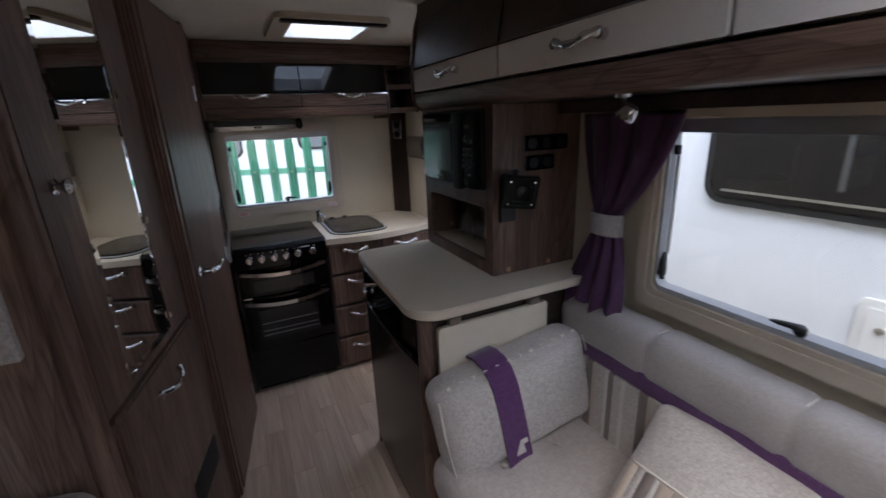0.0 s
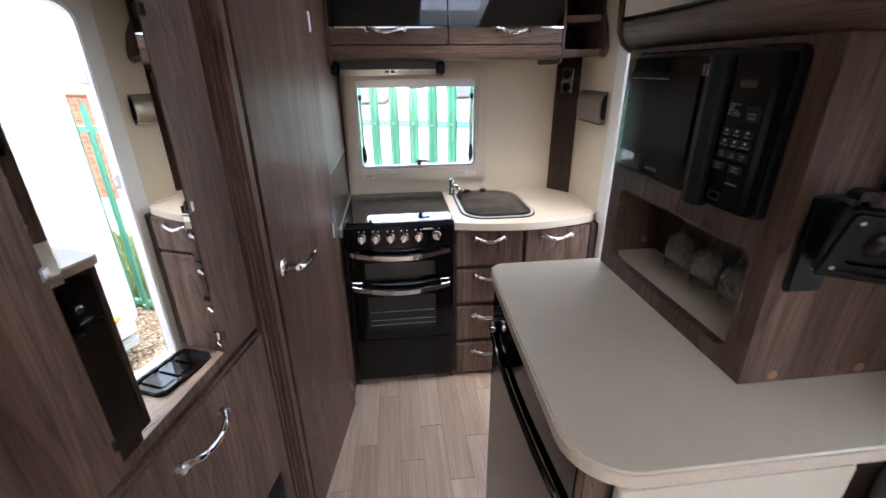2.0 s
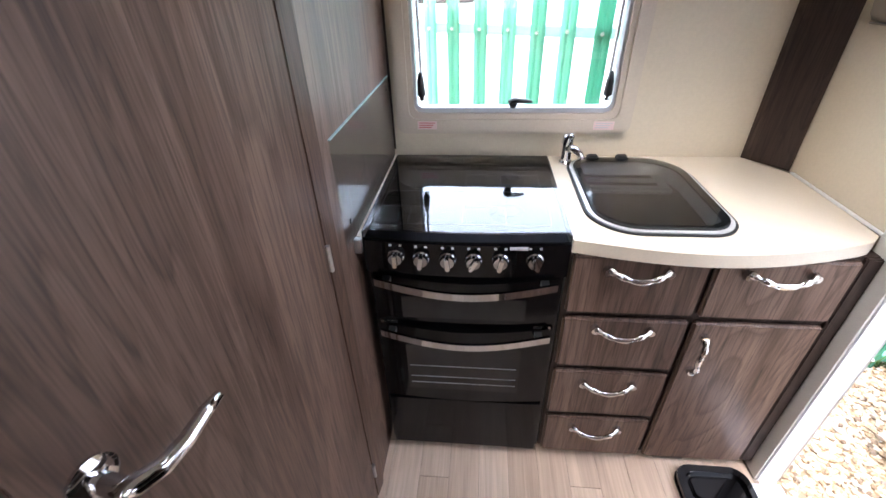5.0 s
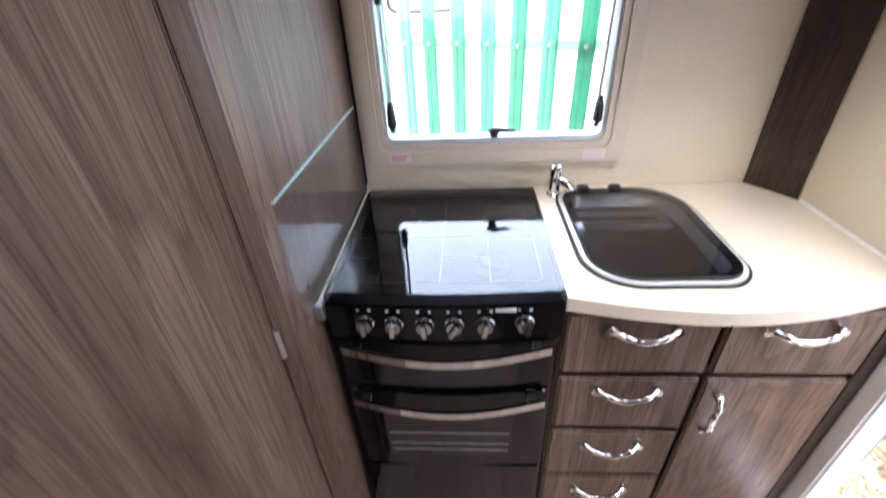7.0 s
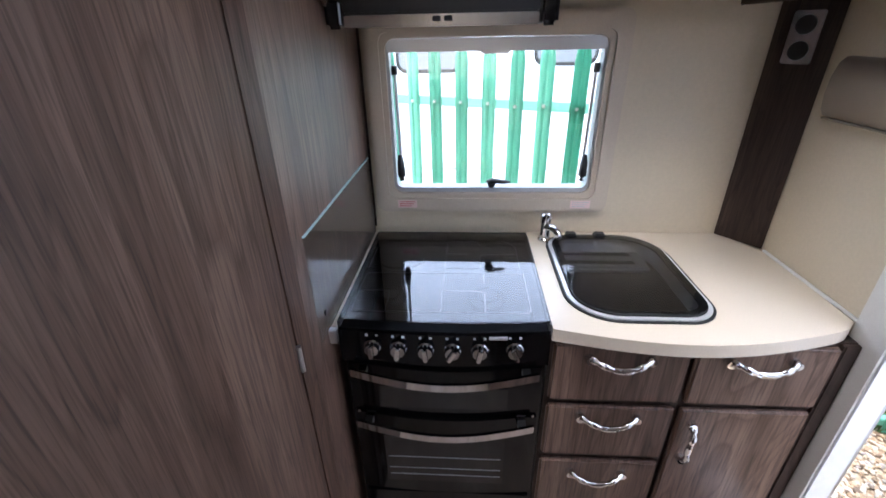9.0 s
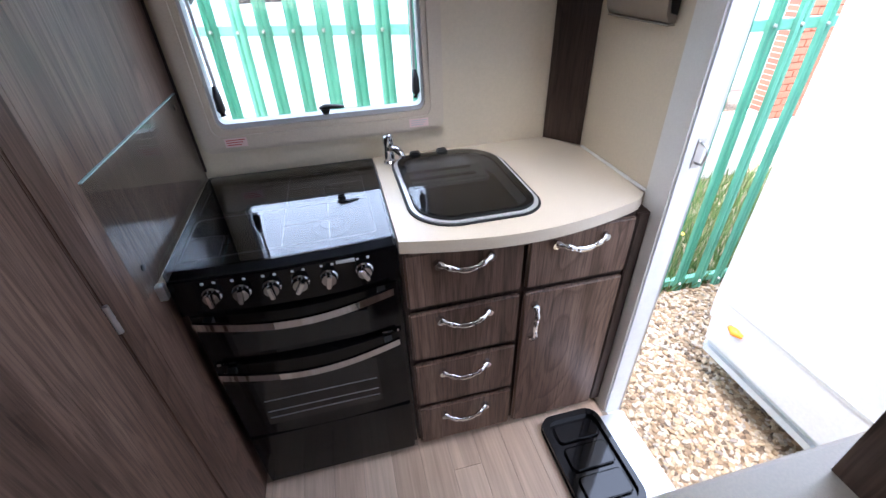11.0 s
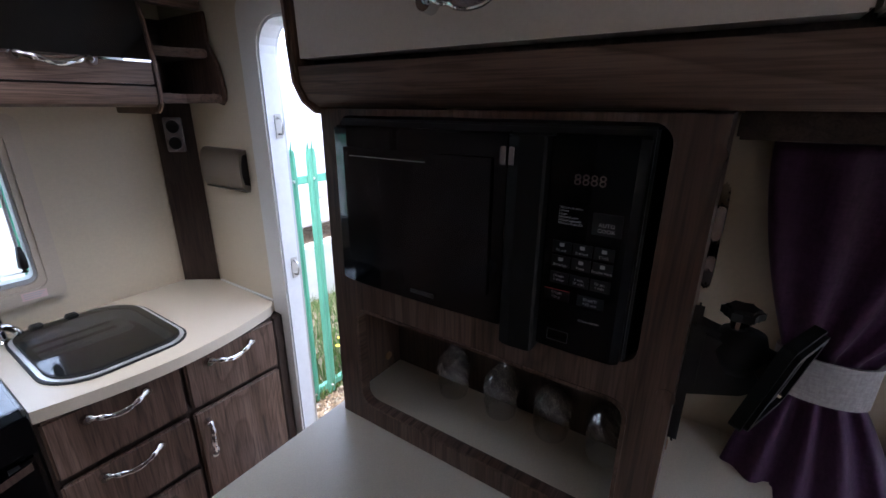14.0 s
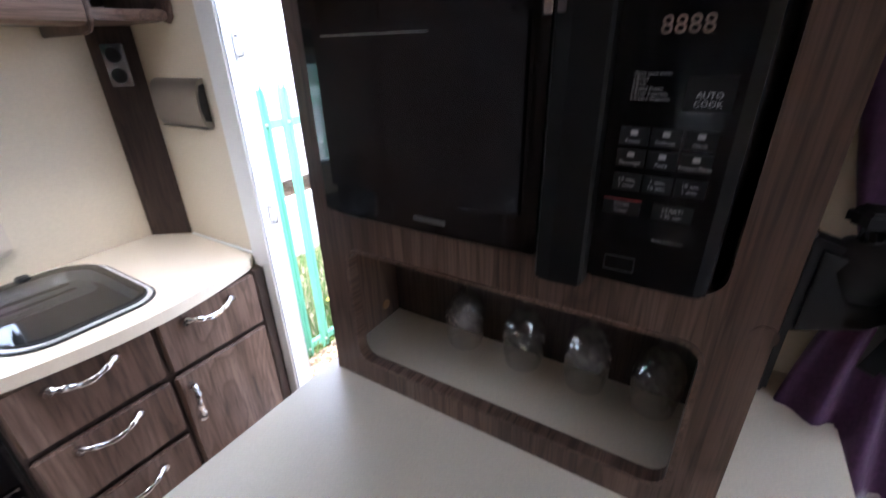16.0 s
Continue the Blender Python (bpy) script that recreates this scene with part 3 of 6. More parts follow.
# ---- kitchen ----
def wave_handle(parent, at, along, out, length=0.13):
    """A cast chrome bow handle with flared feet. at: middle of the feet; along, out: unit vectors."""
    at, along, out = Vector(at), Vector(along), Vector(out)
    side = out.cross(along)
    if side.z > 0.3:
        side = -side
    pts, rad = [], []
    shape = ((0.0, 0.0092), (0.22, 0.0088), (0.36, 0.0062), (0.5, 0.0088), (0.66, 0.0094), (0.78, 0.006), (0.88, 0.0102), (1.0, 0.0112))
    for i in range(29):
        u = i / 28 * 2 - 1
        lift = 0.024 * (1 - abs(u) ** 4) + 0.008
        sag = 0.011 * (math.cos(u * math.pi) + 0.4) / 1.4
        pts.append(at + along * u * length / 2 + out * lift + side * (sag if abs(along.z) < 0.5 else sag * 0.5))
        for (p, r), (q, w) in zip(shape, shape[1:]):
            if p <= abs(u) <= q:
                k = (abs(u) - p) / (q - p)
                rad.append(r + (w - r) * k * k * (3 - 2 * k))
                break
    bm = sweep(pts, rad, 12, flat=0.75, up=out)
    h = part("handle", bm, CHROME, parent, "chrome bow handle", smooth=True)
    for s in (-1, 1):
        c = at + along * s * length / 2
        part("foot", rod(c, c + out * 0.016, 0.0125, 0.0105, 14), CHROME, h, smooth=False)
    return h


def front_panel(name, parent, x0, x1, z0, z1, y, mat, label=""):
    return smooth_by_angle(part(name, box(x0, x1, y - 0.018, y, z0, z1, 0.006, seg=3), mat, parent, label))


# base unit under the sink: four drawers, and a drawer above a door
FY = 2.452
base = thing("kitchen_base_unit", (0.74, 2.7, 0), "walnut kitchen unit with drawers and chrome handles under the worktop", "cabinet")
part("body", box(0.397, 1.086, FY + 0.002, Y_END - 0.003, 0.03, WT - 0.036), DARK_Z, base)
part("plinth", box(0.4, 1.085, FY + 0.03, FY + 0.045, -0.003, 0.03), BLACK_PLASTIC, base)
part("end_filler", box(1.05, 1.087, FY - 0.012, FY + 0.001, 0.03, WT - 0.036, 0.003), DARK_Z, base, "dark end filler strip")
for z0, z1, hz in ((0.649, 0.828, 0.79), (0.447, 0.63, 0.6), (0.234, 0.427, 0.384), (0.03, 0.214, 0.172)):
    d = front_panel("drawer_front", base, 0.404, 0.722, z0, z1, FY, WOOD_Z)
    wave_handle(d, (0.558, FY - 0.018, hz), (1, 0, 0), (0, -1, 0), 0.14)
d = front_panel("drawer_front", base, 0.735, 1.045, 0.647, 0.828, FY, WOOD_Z)
wave_handle(d, (0.877, FY - 0.018, 0.79), (1, 0, 0), (0, -1, 0), 0.145)
d = front_panel("door", base, 0.735, 1.045, 0.03, 0.629, FY, WOOD_Z)
wave_handle(d, (0.768, FY - 0.018, 0.522), (0, 0, 1), (0, -1, 0), 0.125)

# worktop with its bowed front and the hole for the sink
def bowed_front(n=24):
    pts = []
    for i in range(n + 1):
        u = i / n
        x = 0.397 + u * (1.086 - 0.397)
        y = 2.44 + 0.02 * max(0, (u - 0.93) / 0.07) ** 2 - 0.062 * math.sin(math.pi * min(1, u * 0.98 + 0.02)) ** 1.0 + 0.025 * u
        pts.append((x, y))
    return pts


SINK = (0.466, 0.778, 2.483, 2.91)


def sink_outline(grow=0.0, n=9):
    x0, x1, y0, y1 = SINK
    pts = []
    rs = ((x1, y1, 0.12, 0), (x0, y1, 0.06, 90), (x0, y0, 0.10, 180), (x1, y0, 0.06, 270))
    sg = {0: (-1, -1), 90: (1, -1), 180: (1, 1), 270: (-1, 1)}
    for cx, cy, r, a0 in rs:
        sx, sy = sg[a0]
        for i in range(n + 1):
            a = radians(a0 + 90 * i / n)
            pts.append((cx + sx * r + (r + grow) * math.cos(a), cy + sy * r + (r + grow) * math.sin(a)))
    return pts


def holed_slab(outer, inner, z0, z1):
    """A slab with one opening through it."""
    b = bmesh.new()
    walls = []
    for pts in (outer, inner):
        lo, hi = [b.verts.new((x, y, z0)) for x, y in pts], [b.verts.new((x, y, z1)) for x, y in pts]
        n = len(pts)
        for i in range(n):
            b.faces.new((lo[i], lo[(i + 1) % n], hi[(i + 1) % n], hi[i]))
        walls.append((lo, hi))
    b.edges.ensure_lookup_table()
    for k in (0, 1):
        loop = []
        for w in walls:
            r = w[k]
            loop += [b.edges.get((r[i], r[(i + 1) % len(r)])) for i in range(len(r))]
        bmesh.ops.triangle_fill(b, use_beauty=True, use_dissolve=False, edges=loop)
    bmesh.ops.recalc_face_normals(b, faces=b.faces)
    return b


worktop = thing("kitchen_worktop", (0.74, 2.7, WT), "cream laminate worktop with bowed front edge round the sink", "worktop")
outline = bowed_front() + [(1.096, 2.83), (1.02, Y_END - 0.004), (0.397, Y_END - 0.004)]
part("slab", holed_slab(outline, sink_outline(0.006), WT - 0.034, WT), WORKTOP, worktop)
part("sealant", box(1.088, 1.0985, 2.47, 2.84, WT, WT + 0.006, 0.002), SEAL, worktop, "white sealant bead")
strip = thing("worktop_strip", (-0.112, 2.68, WT), "narrow cream worktop strip beside the cooker", "worktop strip")
part("slab", box(-0.118, -0.104, 2.425, Y_END - 0.004, WT - 0.034, WT + 0.002, 0.003), WORKTOP, strip)
part("trim", box(-0.1195, -0.1022, 2.408, 2.4245, WT - 0.036, WT + 0.003, 0.002), ALU, strip, "silver end trim")

# sink with smoked glass lid
sink = thing("sink", (0.607, 2.7, WT), "inset steel sink under a smoked glass lid", "sink")
part("rim", ring(sink_outline(0.0145), sink_outline(0.004), "z", WT + 0.001, WT + 0.008), SATIN, sink, "polished steel rim")
b = bmesh.new()
levels = [(0.004, 0.0065), (-0.006, -0.004), (-0.03, -0.09), (-0.06, -0.118), (-0.1, -0.125)]
rows = [[b.verts.new((x, y - (0.02 if k > 1 else 0) * (y - SINK[2]) / 0.4, WT + dz)) for x, y in sink_outline(g)] for k, (g, dz) in enumerate(levels)]
n = len(rows[0])
for p, q in zip(rows, rows[1:]):
    for i in range(n):
        b.faces.new((p[i], p[(i + 1) % n], q[(i + 1) % n], q[i]))
b.faces.new(rows[-1])
smooth_by_angle(part("bowl", b, STEEL, sink), 50)
part("drain_ledge", box(0.482, 0.74, 2.76, 2.87, WT - 0.05, WT - 0.02, 0.008), STEEL, sink, "steel drainer ledge")
# dark strips on the uncut ledge stand in for the shade in its slots
for y in (2.782, 2.835):
    part("ledge_slot", box(0.49, 0.70, y, y + 0.018, WT - 0.0195, WT - 0.018), RUBBER, sink)
smooth_by_angle(part("waste", lathe([(0.03, 0.0), (0.03, 0.003), (0.02, 0.004), (0.0001, 0.002)], (0.6, 2.63, WT - 0.1245), 20), CHROME, sink))
lid = part("lid", prism(sink_outline(0.001), "z", WT + 0.0135, WT + 0.0185, 0.002), SMOKED, sink, "smoked glass lid")
part("gasket", ring(sink_outline(0.0215), sink_outline(0.0148), "z", WT + 0.0008, WT + 0.005), RUBBER, sink)
part("lid_seal", ring(sink_outline(0.003), sink_outline(-0.017), "z", WT + 0.0085, WT + 0.013), RUBBER, sink)
for x in (0.53, 0.62):
    part("lid_hinge", box(x - 0.017, x + 0.017, 2.893, 2.922, WT + 0.0075, WT + 0.026, 0.004), BLACK_PLASTIC, sink)

tap = thing("mixer_tap", (0.447, 2.905, WT), "small chrome mixer tap behind the sink", "tap")
smooth_by_angle(part("base", lathe([(0.021, 0.001), (0.021, 0.006), (0.0165, 0.011), (0.016, 0.062), (0.018, 0.066), (0.017, 0.088), (0.01, 0.094), (0.0001, 0.095)], (0.447, 2.905, WT), 24), CHROME, tap))
part("spout", sweep([(0.447, 2.9, WT + 0.05), (0.462, 2.875, WT + 0.058), (0.477, 2.85, WT + 0.05), (0.483, 2.842, WT + 0.035)], [0.012, 0.012, 0.011, 0.01], 12), CHROME, tap, smooth=True)
part("lever", sweep([(0.447, 2.905, WT + 0.09), (0.449, 2.885, WT + 0.097), (0.45, 2.86, WT + 0.1)], [0.009, 0.007, 0.005], 10), CHROME, tap, smooth=True)

# slot-in cooker
CX0, CX1, CF = -0.103, 0.392, 2.43
cooker = thing("cooker", (0.145, 2.69, 0), "black slot-in gas cooker with grill, oven and glass lid", "cooker")
part("body", box(CX0, CX1, CF + 0.022, Y_END - 0.03, 0.03, WT - 0.006), BLACK_ENAMEL, cooker)
part("plinth", box(CX0 + 0.02, CX1 - 0.02, CF + 0.05, CF + 0.06, -0.003, 0.03), BLACK_PLASTIC, cooker)
ctl = part("control_panel", prism([(CX0, CF + 0.02), (CX0, CF - 0.004)] + [(CX0 + (CX1 - CX0) * u, CF - 0.004 - 0.014 * math.sin(math.pi * u)) for u in [k / 12 for k in range(1, 12)]] + [(CX1, CF - 0.004), (CX1, CF + 0.02)], "z", 0.768, WT - 0.004, 0.003), OVEN_BLACK, cooker)
for i, x in enumerate((-0.022, 0.04, 0.104, 0.166, 0.229, 0.31)):
    u = (x - CX0) / (CX1 - CX0)
    yk = CF - 0.004 - 0.014 * math.sin(math.pi * u)
    k = smooth_by_angle(part("knob", lathe([(0.0205, -0.001), (0.0205, -0.006), (0.0175, -0.009), (0.016, -0.02), (0.0001, -0.0205)], (x, yk, 0.824), 24, axis="y"), DIMMED_CHROME, cooker, "chrome control knob"))
    part("grip", turned(box(-0.005, 0.005, -0.031, -0.019, -0.017, 0.017, 0.002), pose(x, yk, 0.824, 0, (0, 8, -5, 30, 12, -25)[i], 0)), CHROME, k)
    for dx in (-0.012, 0.012):
        part("mark", box(x + dx - 0.003, x + dx + 0.003, yk - 0.0012, yk + 0.001, 0.852, 0.857), GREY_PRINT, ctl)
part("badge", box(0.25, 0.292, CF - 0.0185, CF - 0.012, 0.854, 0.86), GREY_PRINT, ctl, "grey printed badge bar")


def oven_door(z0, z1, win, hz, label):
    d = part("door", prism([(CX0 + 0.012, CF + 0.02), (CX0 + 0.012, CF)] + [(CX0 + 0.012 + (CX1 - CX0 - 0.024) * u, CF - 0.012 * math.sin(math.pi * u)) for u in [k / 12 for k in range(1, 12)]] + [(CX1 - 0.012, CF), (CX1 - 0.012, CF + 0.02)], "z", z0, z1, 0.003), OVEN_BLACK, cooker, label)
    pts = [(CX0 + 0.022 + (CX1 - CX0 - 0.044) * u, CF - 0.03 - 0.02 * math.sin(math.pi * u), hz - 0.024 * math.sin(math.pi * u)) for u in [k / 16 for k in range(17)]]
    b = bmesh.new()
    rows = [[b.verts.new(Vector(p) + Vector(o)) for o in ((0, 0, -0.0105), (0, 0, 0.0105), (0, 0.008, 0.0105), (0, 0.008, -0.0105))] for p in pts]
    for a, c in zip(rows, rows[1:]):
        for k in range(4):
            b.faces.new((a[k], a[(k + 1) % 4], c[(k + 1) % 4], c[k]))
    b.faces.new(rows[0])
    b.faces.new(rows[-1])
    h = part("handle", b, CHROME, d, "curved chrome bar handle")
    for p in (pts[1], pts[-2]):
        part("bracket", box(p[0] - 0.01, p[0] + 0.01, p[1] + 0.006, CF - 0.001, p[2] - 0.008, p[2] + 0.008), BLACK_PLASTIC, d)
    return d


g = oven_door(0.607, 0.762, None, 0.754, "black glass grill door")
o = oven_door(0.285, 0.596, None, 0.58, "black glass oven door with a window")
OW = (-0.02, 0.302)
part("window", box(OW[0], OW[1], CF - 0.0145, CF - 0.0125, 0.34, 0.525, 0.0005), material("oven_window", (0.012, 0.012, 0.012), 0.1), o, "dark grey oven window")
for z in (0.368, 0.395, 0.44):
    part("shelf_bar", box(OW[0] + 0.008, OW[1] - 0.008, CF - 0.0152, CF - 0.0146, z, z + 0.003), material("oven_shelf_wire", (0.4, 0.4, 0.4), 0.3, 0.8), o, "wire shelf seen through the glass")
part("window", box(OW[0], OW[1], CF - 0.0145, CF - 0.0125, 0.628, 0.7, 0.0005), bpy.data.materials["oven_window"], g, "dark grey grill window")
for x in (CX0 + 0.02, CX1 - 0.065):
    part("hinge_plate", box(x, x + 0.045, CF - 0.006, CF, 0.5975, 0.6055), CHROME, cooker)
part("drawer_front", box(CX0 + 0.012, CX1 - 0.012, CF - 0.004, CF + 0.02, 0.04, 0.278, 0.003), OVEN_BLACK, cooker)
hob = part("hob_plate", prism([(CX0, Y_END - 0.035), (CX0, CF + 0.0)] + [(CX0 + (CX1 - CX0) * u, CF - 0.012 * math.sin(math.pi * u)) for u in [k / 12 for k in range(1, 12)]] + [(CX1, CF), (CX1, Y_END - 0.035)], "z", WT - 0.006, WT - 0.001), material("dull_black_hob", (0.004, 0.004, 0.0045), 0.5, spec=0.15), cooker)
lid = part("glass_lid", prism([(CX0 + 0.004, Y_END - 0.065), (CX0 + 0.004, CF + 0.004)] + [(CX0 + 0.004 + (CX1 - CX0 - 0.008) * u, CF + 0.004 - 0.012 * math.sin(math.pi * u)) for u in [k / 12 for k in range(1, 12)]] + [(CX1 - 0.004, CF + 0.004), (CX1 - 0.004, Y_END - 0.065)], "z", WT + 0.018, WT + 0.023, 0.001), thin_glass("hob_lid_glass", (0.5, 0.5, 0.52), 1.4), cooker, "dark glass hob lid")
vent = part("vent_strip", box(CX0, CX1, Y_END - 0.065, Y_END - 0.034, WT - 0.004, WT + 0.012, 0.002), BLACK_PLASTIC, cooker)
for k in range(17):
    x = 0.02 + k * 0.017
    part("vent_slot", box(x, x + 0.009, Y_END - 0.058, Y_END - 0.042, WT + 0.0122, WT + 0.013), RUBBER, vent)
for x0 in (CX0, CX1 - 0.007):
    part("side_trim", box(x0, x0 + 0.007, CF - 0.002, Y_END - 0.07, WT - 0.001, WT + 0.017, 0.002), DARK_GREY, cooker)
# burners and pan supports under the lid
for x, y, r in ((0.0, 2.56, 0.03), (0.25, 2.56, 0.036), (0.27, 2.77, 0.026)):
    bnr = smooth_by_angle(part("burner", lathe([(r + 0.012, 0.0), (r + 0.01, 0.003), (r, 0.0035), (r, 0.006), (0.0001, 0.0065)], (x, y, WT - 0.001), 24), BLACK_ENAMEL, cooker, "round gas burner"))
    part("cap", lathe([(r - 0.006, 0.0066), (r - 0.008, 0.009), (0.0001, 0.0095)], (x, y, WT - 0.001), 20), BLACK_PLASTIC, bnr)
part("hotplate", lathe([(0.072, 0.0), (0.072, 0.007), (0.066, 0.009), (0.0001, 0.009)], (0.0, 2.77, WT - 0.001), 32), BLACK_PLASTIC, cooker, "round dark electric hotplate")
wire, zb = 0.0016, WT + 0.0125


def rounded(points, r=0.02):
    """A wire path whose inner corners are turned with a small radius."""
    out = [Vector(points[0])]
    for a, b, c in zip(points, points[1:], points[2:]):
        a, b, c = Vector(a), Vector(b), Vector(c)
        p, q = b + (a - b).normalized() * r, b + (c - b).normalized() * r
        out += [p * (1 - k) ** 2 + b * 2 * k * (1 - k) + q * k * k for k in (0, 0.25, 0.5, 0.75, 1)]
    return out + [Vector(points[-1])]


for pts in ([(-0.082, 2.475), (-0.082, 2.66), (0.348, 2.66)], [(-0.082, 2.475), (0.352, 2.475), (0.352, 2.66)], [(0.135, 2.475), (0.135, 2.66)],
            [(-0.082, 2.57), (0.0, 2.57), (0.0, 2.475)], [(0.135, 2.57), (0.243, 2.57), (0.243, 2.475)], [(0.243, 2.655), (0.243, 2.61)],
            [(0.135, 2.69), (0.135, 2.86), (0.235, 2.86), (0.235, 2.83)], [(0.235, 2.7), (0.235, 2.775), (0.345, 2.775)], [(0.135, 2.775), (0.2, 2.775)],
            [(0.345, 2.69), (0.345, 2.835), (0.31, 2.865)], [(-0.082, 2.69), (-0.082, 2.84)], [(0.135, 2.69), (0.345, 2.69)]):
    line = [(x, y, zb) for x, y in pts]
    part("pan_support", sweep(rounded(line) if len(line) > 2 else line, wire, 6), BURNT_WIRE, cooker, "wire pan support under the lid")

# glass splashback on the side panel
side = thing("cooker_side_panel", (-0.135, 2.64, 0), "walnut side panel beside the cooker", "panel")
part("board", box(-0.15, -0.12, 2.3225, Y_END - 0.002, 0.0, Z_CEIL - 0.003), WOOD_Z, side)
part("edge_strip", box(-0.1515, -0.1185, 2.304, 2.322, 0.0, Z_CEIL - 0.003, 0.003), WOOD_Z, side, "walnut edge lipping")
part("corner_bead", box(-0.1195, -0.113, Y_END - 0.01, Y_END - 0.0025, WT + 0.02, 1.54, 0.002), DARK_Z, side, "dark corner bead")
sp = thing("glass_splashback", (-0.118, 2.66, WT), "clear glass splashback on the walnut panel beside the cooker", "splashback")
part("glass_sheet", box(-0.1195, -0.1145, 2.362, 2.945, WT + 0.006, 1.13, 0.001), SPLASH, sp)
part("glass_edge", box(-0.1196, -0.1142, 2.362, 2.945, 1.1302, 1.1325), material("pale_glass_edge", (0.45, 0.62, 0.62), 0.2), sp, "pale green ground edge")
for y in (2.4, 2.9):
    smooth_by_angle(part("screw_cap", lathe([(0.007, 0.0), (0.007, 0.003), (0.0001, 0.004)], (-0.1143, y, 1.105 if y > 2.6 else 0.93), 12, axis="x"), CHROME if y > 2.6 else BLACK_PLASTIC, sp))

# corner pillar with sockets
PA, PB = Vector((1.009, 2.963, 0)), Vector((1.096, 2.853, 0))
bm = prism([(PA.x, PA.y), (PB.x, PB.y), (1.097, 2.967)], "z", WT + 0.001, 1.56)
pillar = solid("corner_pillar", bm, DARK_Z, "dark walnut corner panel between end wall and side wall", "panel")
pn = Vector((-(PA.y - PB.y), PA.x - PB.x, 0)).normalized()
pn = -pn if pn.y > 0 else pn
pd = (PB - PA).normalized()
so = thing("socket_panel", (PA + PB) / 2 + Vector((0, 0, 1.44)), "chrome double socket plate on the corner panel", "socket")
fr = Matrix(((pd.x, pn.x, 0, 0), (pd.y, pn.y, 0, 0), (0, 0, 1, 0), (0, 0, 0, 1)))
mid = (PA + PB) / 2
fr = Matrix.Translation((mid.x, mid.y, 1.45)) @ fr
part("plate", turned(box(-0.034, 0.034, 0.001, 0.009, -0.062, 0.062, 0.003), fr), DIMMED_CHROME, so, "chrome twin faceplate")
for z in (-0.03, 0.03):
    k = part("socket", turned(rod((0, 0.009, z), (0, 0.013, z), 0.023, 0.022, 20), fr), BLACK_PLASTIC, so, "round black socket")
    part("well", turned(rod((0, 0.0131, z), (0, 0.0136, z), 0.016, 0.016, 20), fr), RUBBER, k)

# blind towel holder on the door side wall
dp = thing("towel_dispenser", (X_R, 2.67, 1.33), "bronze curved dispenser box on the cream wall", "dispenser")
prof = [(X_R - 0.002, 1.268), (X_R - 0.02, 1.27), (X_R - 0.03, 1.285), (X_R - 0.035, 1.32), (X_R - 0.034, 1.36), (X_R - 0.026, 1.392), (X_R - 0.014, 1.404), (X_R - 0.002, 1.406)]
smooth_by_angle(part("cover", prism(prof, "y", 2.542, 2.79), COPPER, dp), 40)
part("end_slot", prism([(X_R - 0.004, 1.285), (X_R - 0.022, 1.29), (X_R - 0.028, 1.32), (X_R - 0.027, 1.358), (X_R - 0.019, 1.388), (X_R - 0.004, 1.392)], "y", 2.5385, 2.5415), BLACK_PLASTIC, dp, "dark slotted end")
part("base_lip", box(X_R - 0.022, X_R - 0.003, 2.541, 2.792, 1.2625, 1.2675, 0.001), DIMMED_CHROME, dp)
dp.location.z += 0.007

# overhead lockers above the window
LY = 2.645
loc = thing("kitchen_overhead_locker", (0.39, 2.8, 1.53), "walnut and black gloss overhead locker with chrome handles", "locker")
lx0, lx1 = -0.115, 0.915
part("body", box(lx0 + 0.012, lx1 - 0.012, LY + 0.03, Y_END - 0.003, 1.556, Z_CEIL - 0.004), DARK_X, loc)
roll = [(LY + 0.035, 1.5485), (LY + 0.02, 1.5495), (LY + 0.004, 1.557), (LY - 0.004, 1.575), (LY - 0.004, 1.606), (LY + 0.028, 1.606), (LY + 0.028, 1.555), (LY + 0.1, 1.555), (LY + 0.1, 1.5485)]
smooth_by_angle(part("bottom_roll", prism(roll, "x", lx0 + 0.012, lx1 - 0.012), WOOD_X, loc))
for x0, x1 in ((lx0 + 0.014, 0.393), (0.399, lx1 - 0.014)):
    d = part("door", prism([(LY - 0.006, 1.612), (LY - 0.006, 1.672), (LY + 0.028, 1.672), (LY + 0.028, 1.612)], "x", x0, x1, 0.003), WOOD_X, loc, "walnut locker door with black gloss top")
    wave_handle(d, (0.1325 if x0 < 0.2 else 0.677, LY - 0.006, 1.666), (1, 0, 0), (0, -1, 0), 0.155)
    part("chrome_strip", box(x0, x1, LY - 0.007, LY + 0.028, 1.6725, 1.6785), CHROME, d)
    part("gloss_panel", prism([(LY - 0.004, 1.679), (LY + 0.021, 1.836), (LY + 0.06, 1.836), (LY + 0.03, 1.679)], "x", x0, x1, 0.001), BLACK_GLOSS, d, "black gloss panel")
part("top_rail", prism([(LY + 0.024, 1.84), (LY + 0.012, 1.86), (LY + 0.012, 1.9), (LY + 0.03, Z_CEIL - 0.004), (LY + 0.06, Z_CEIL - 0.004), (LY + 0.06, 1.84)], "x", lx0 + 0.002, lx1 + 0.17, 0.004), WOOD_X, loc)


def end_profile(y, z0, z1, depth=0.0):
    return [(y + 0.05, z0), (y + 0.015, z0 + 0.006), (y - 0.008, z0 + 0.028), (y - 0.012, z0 + 0.06), (y - 0.012, z0 + 0.15), (y + 0.01, z0 + 0.26), (y + 0.03, z1), (Y_END - 0.004, z1), (Y_END - 0.004, z0)]


for x0 in (lx0, lx1 - 0.011):
    part("end_panel", prism(end_profile(LY, 1.528, 1.838), "x", x0, x0 + 0.011, 0.003), WOOD_Z, loc)
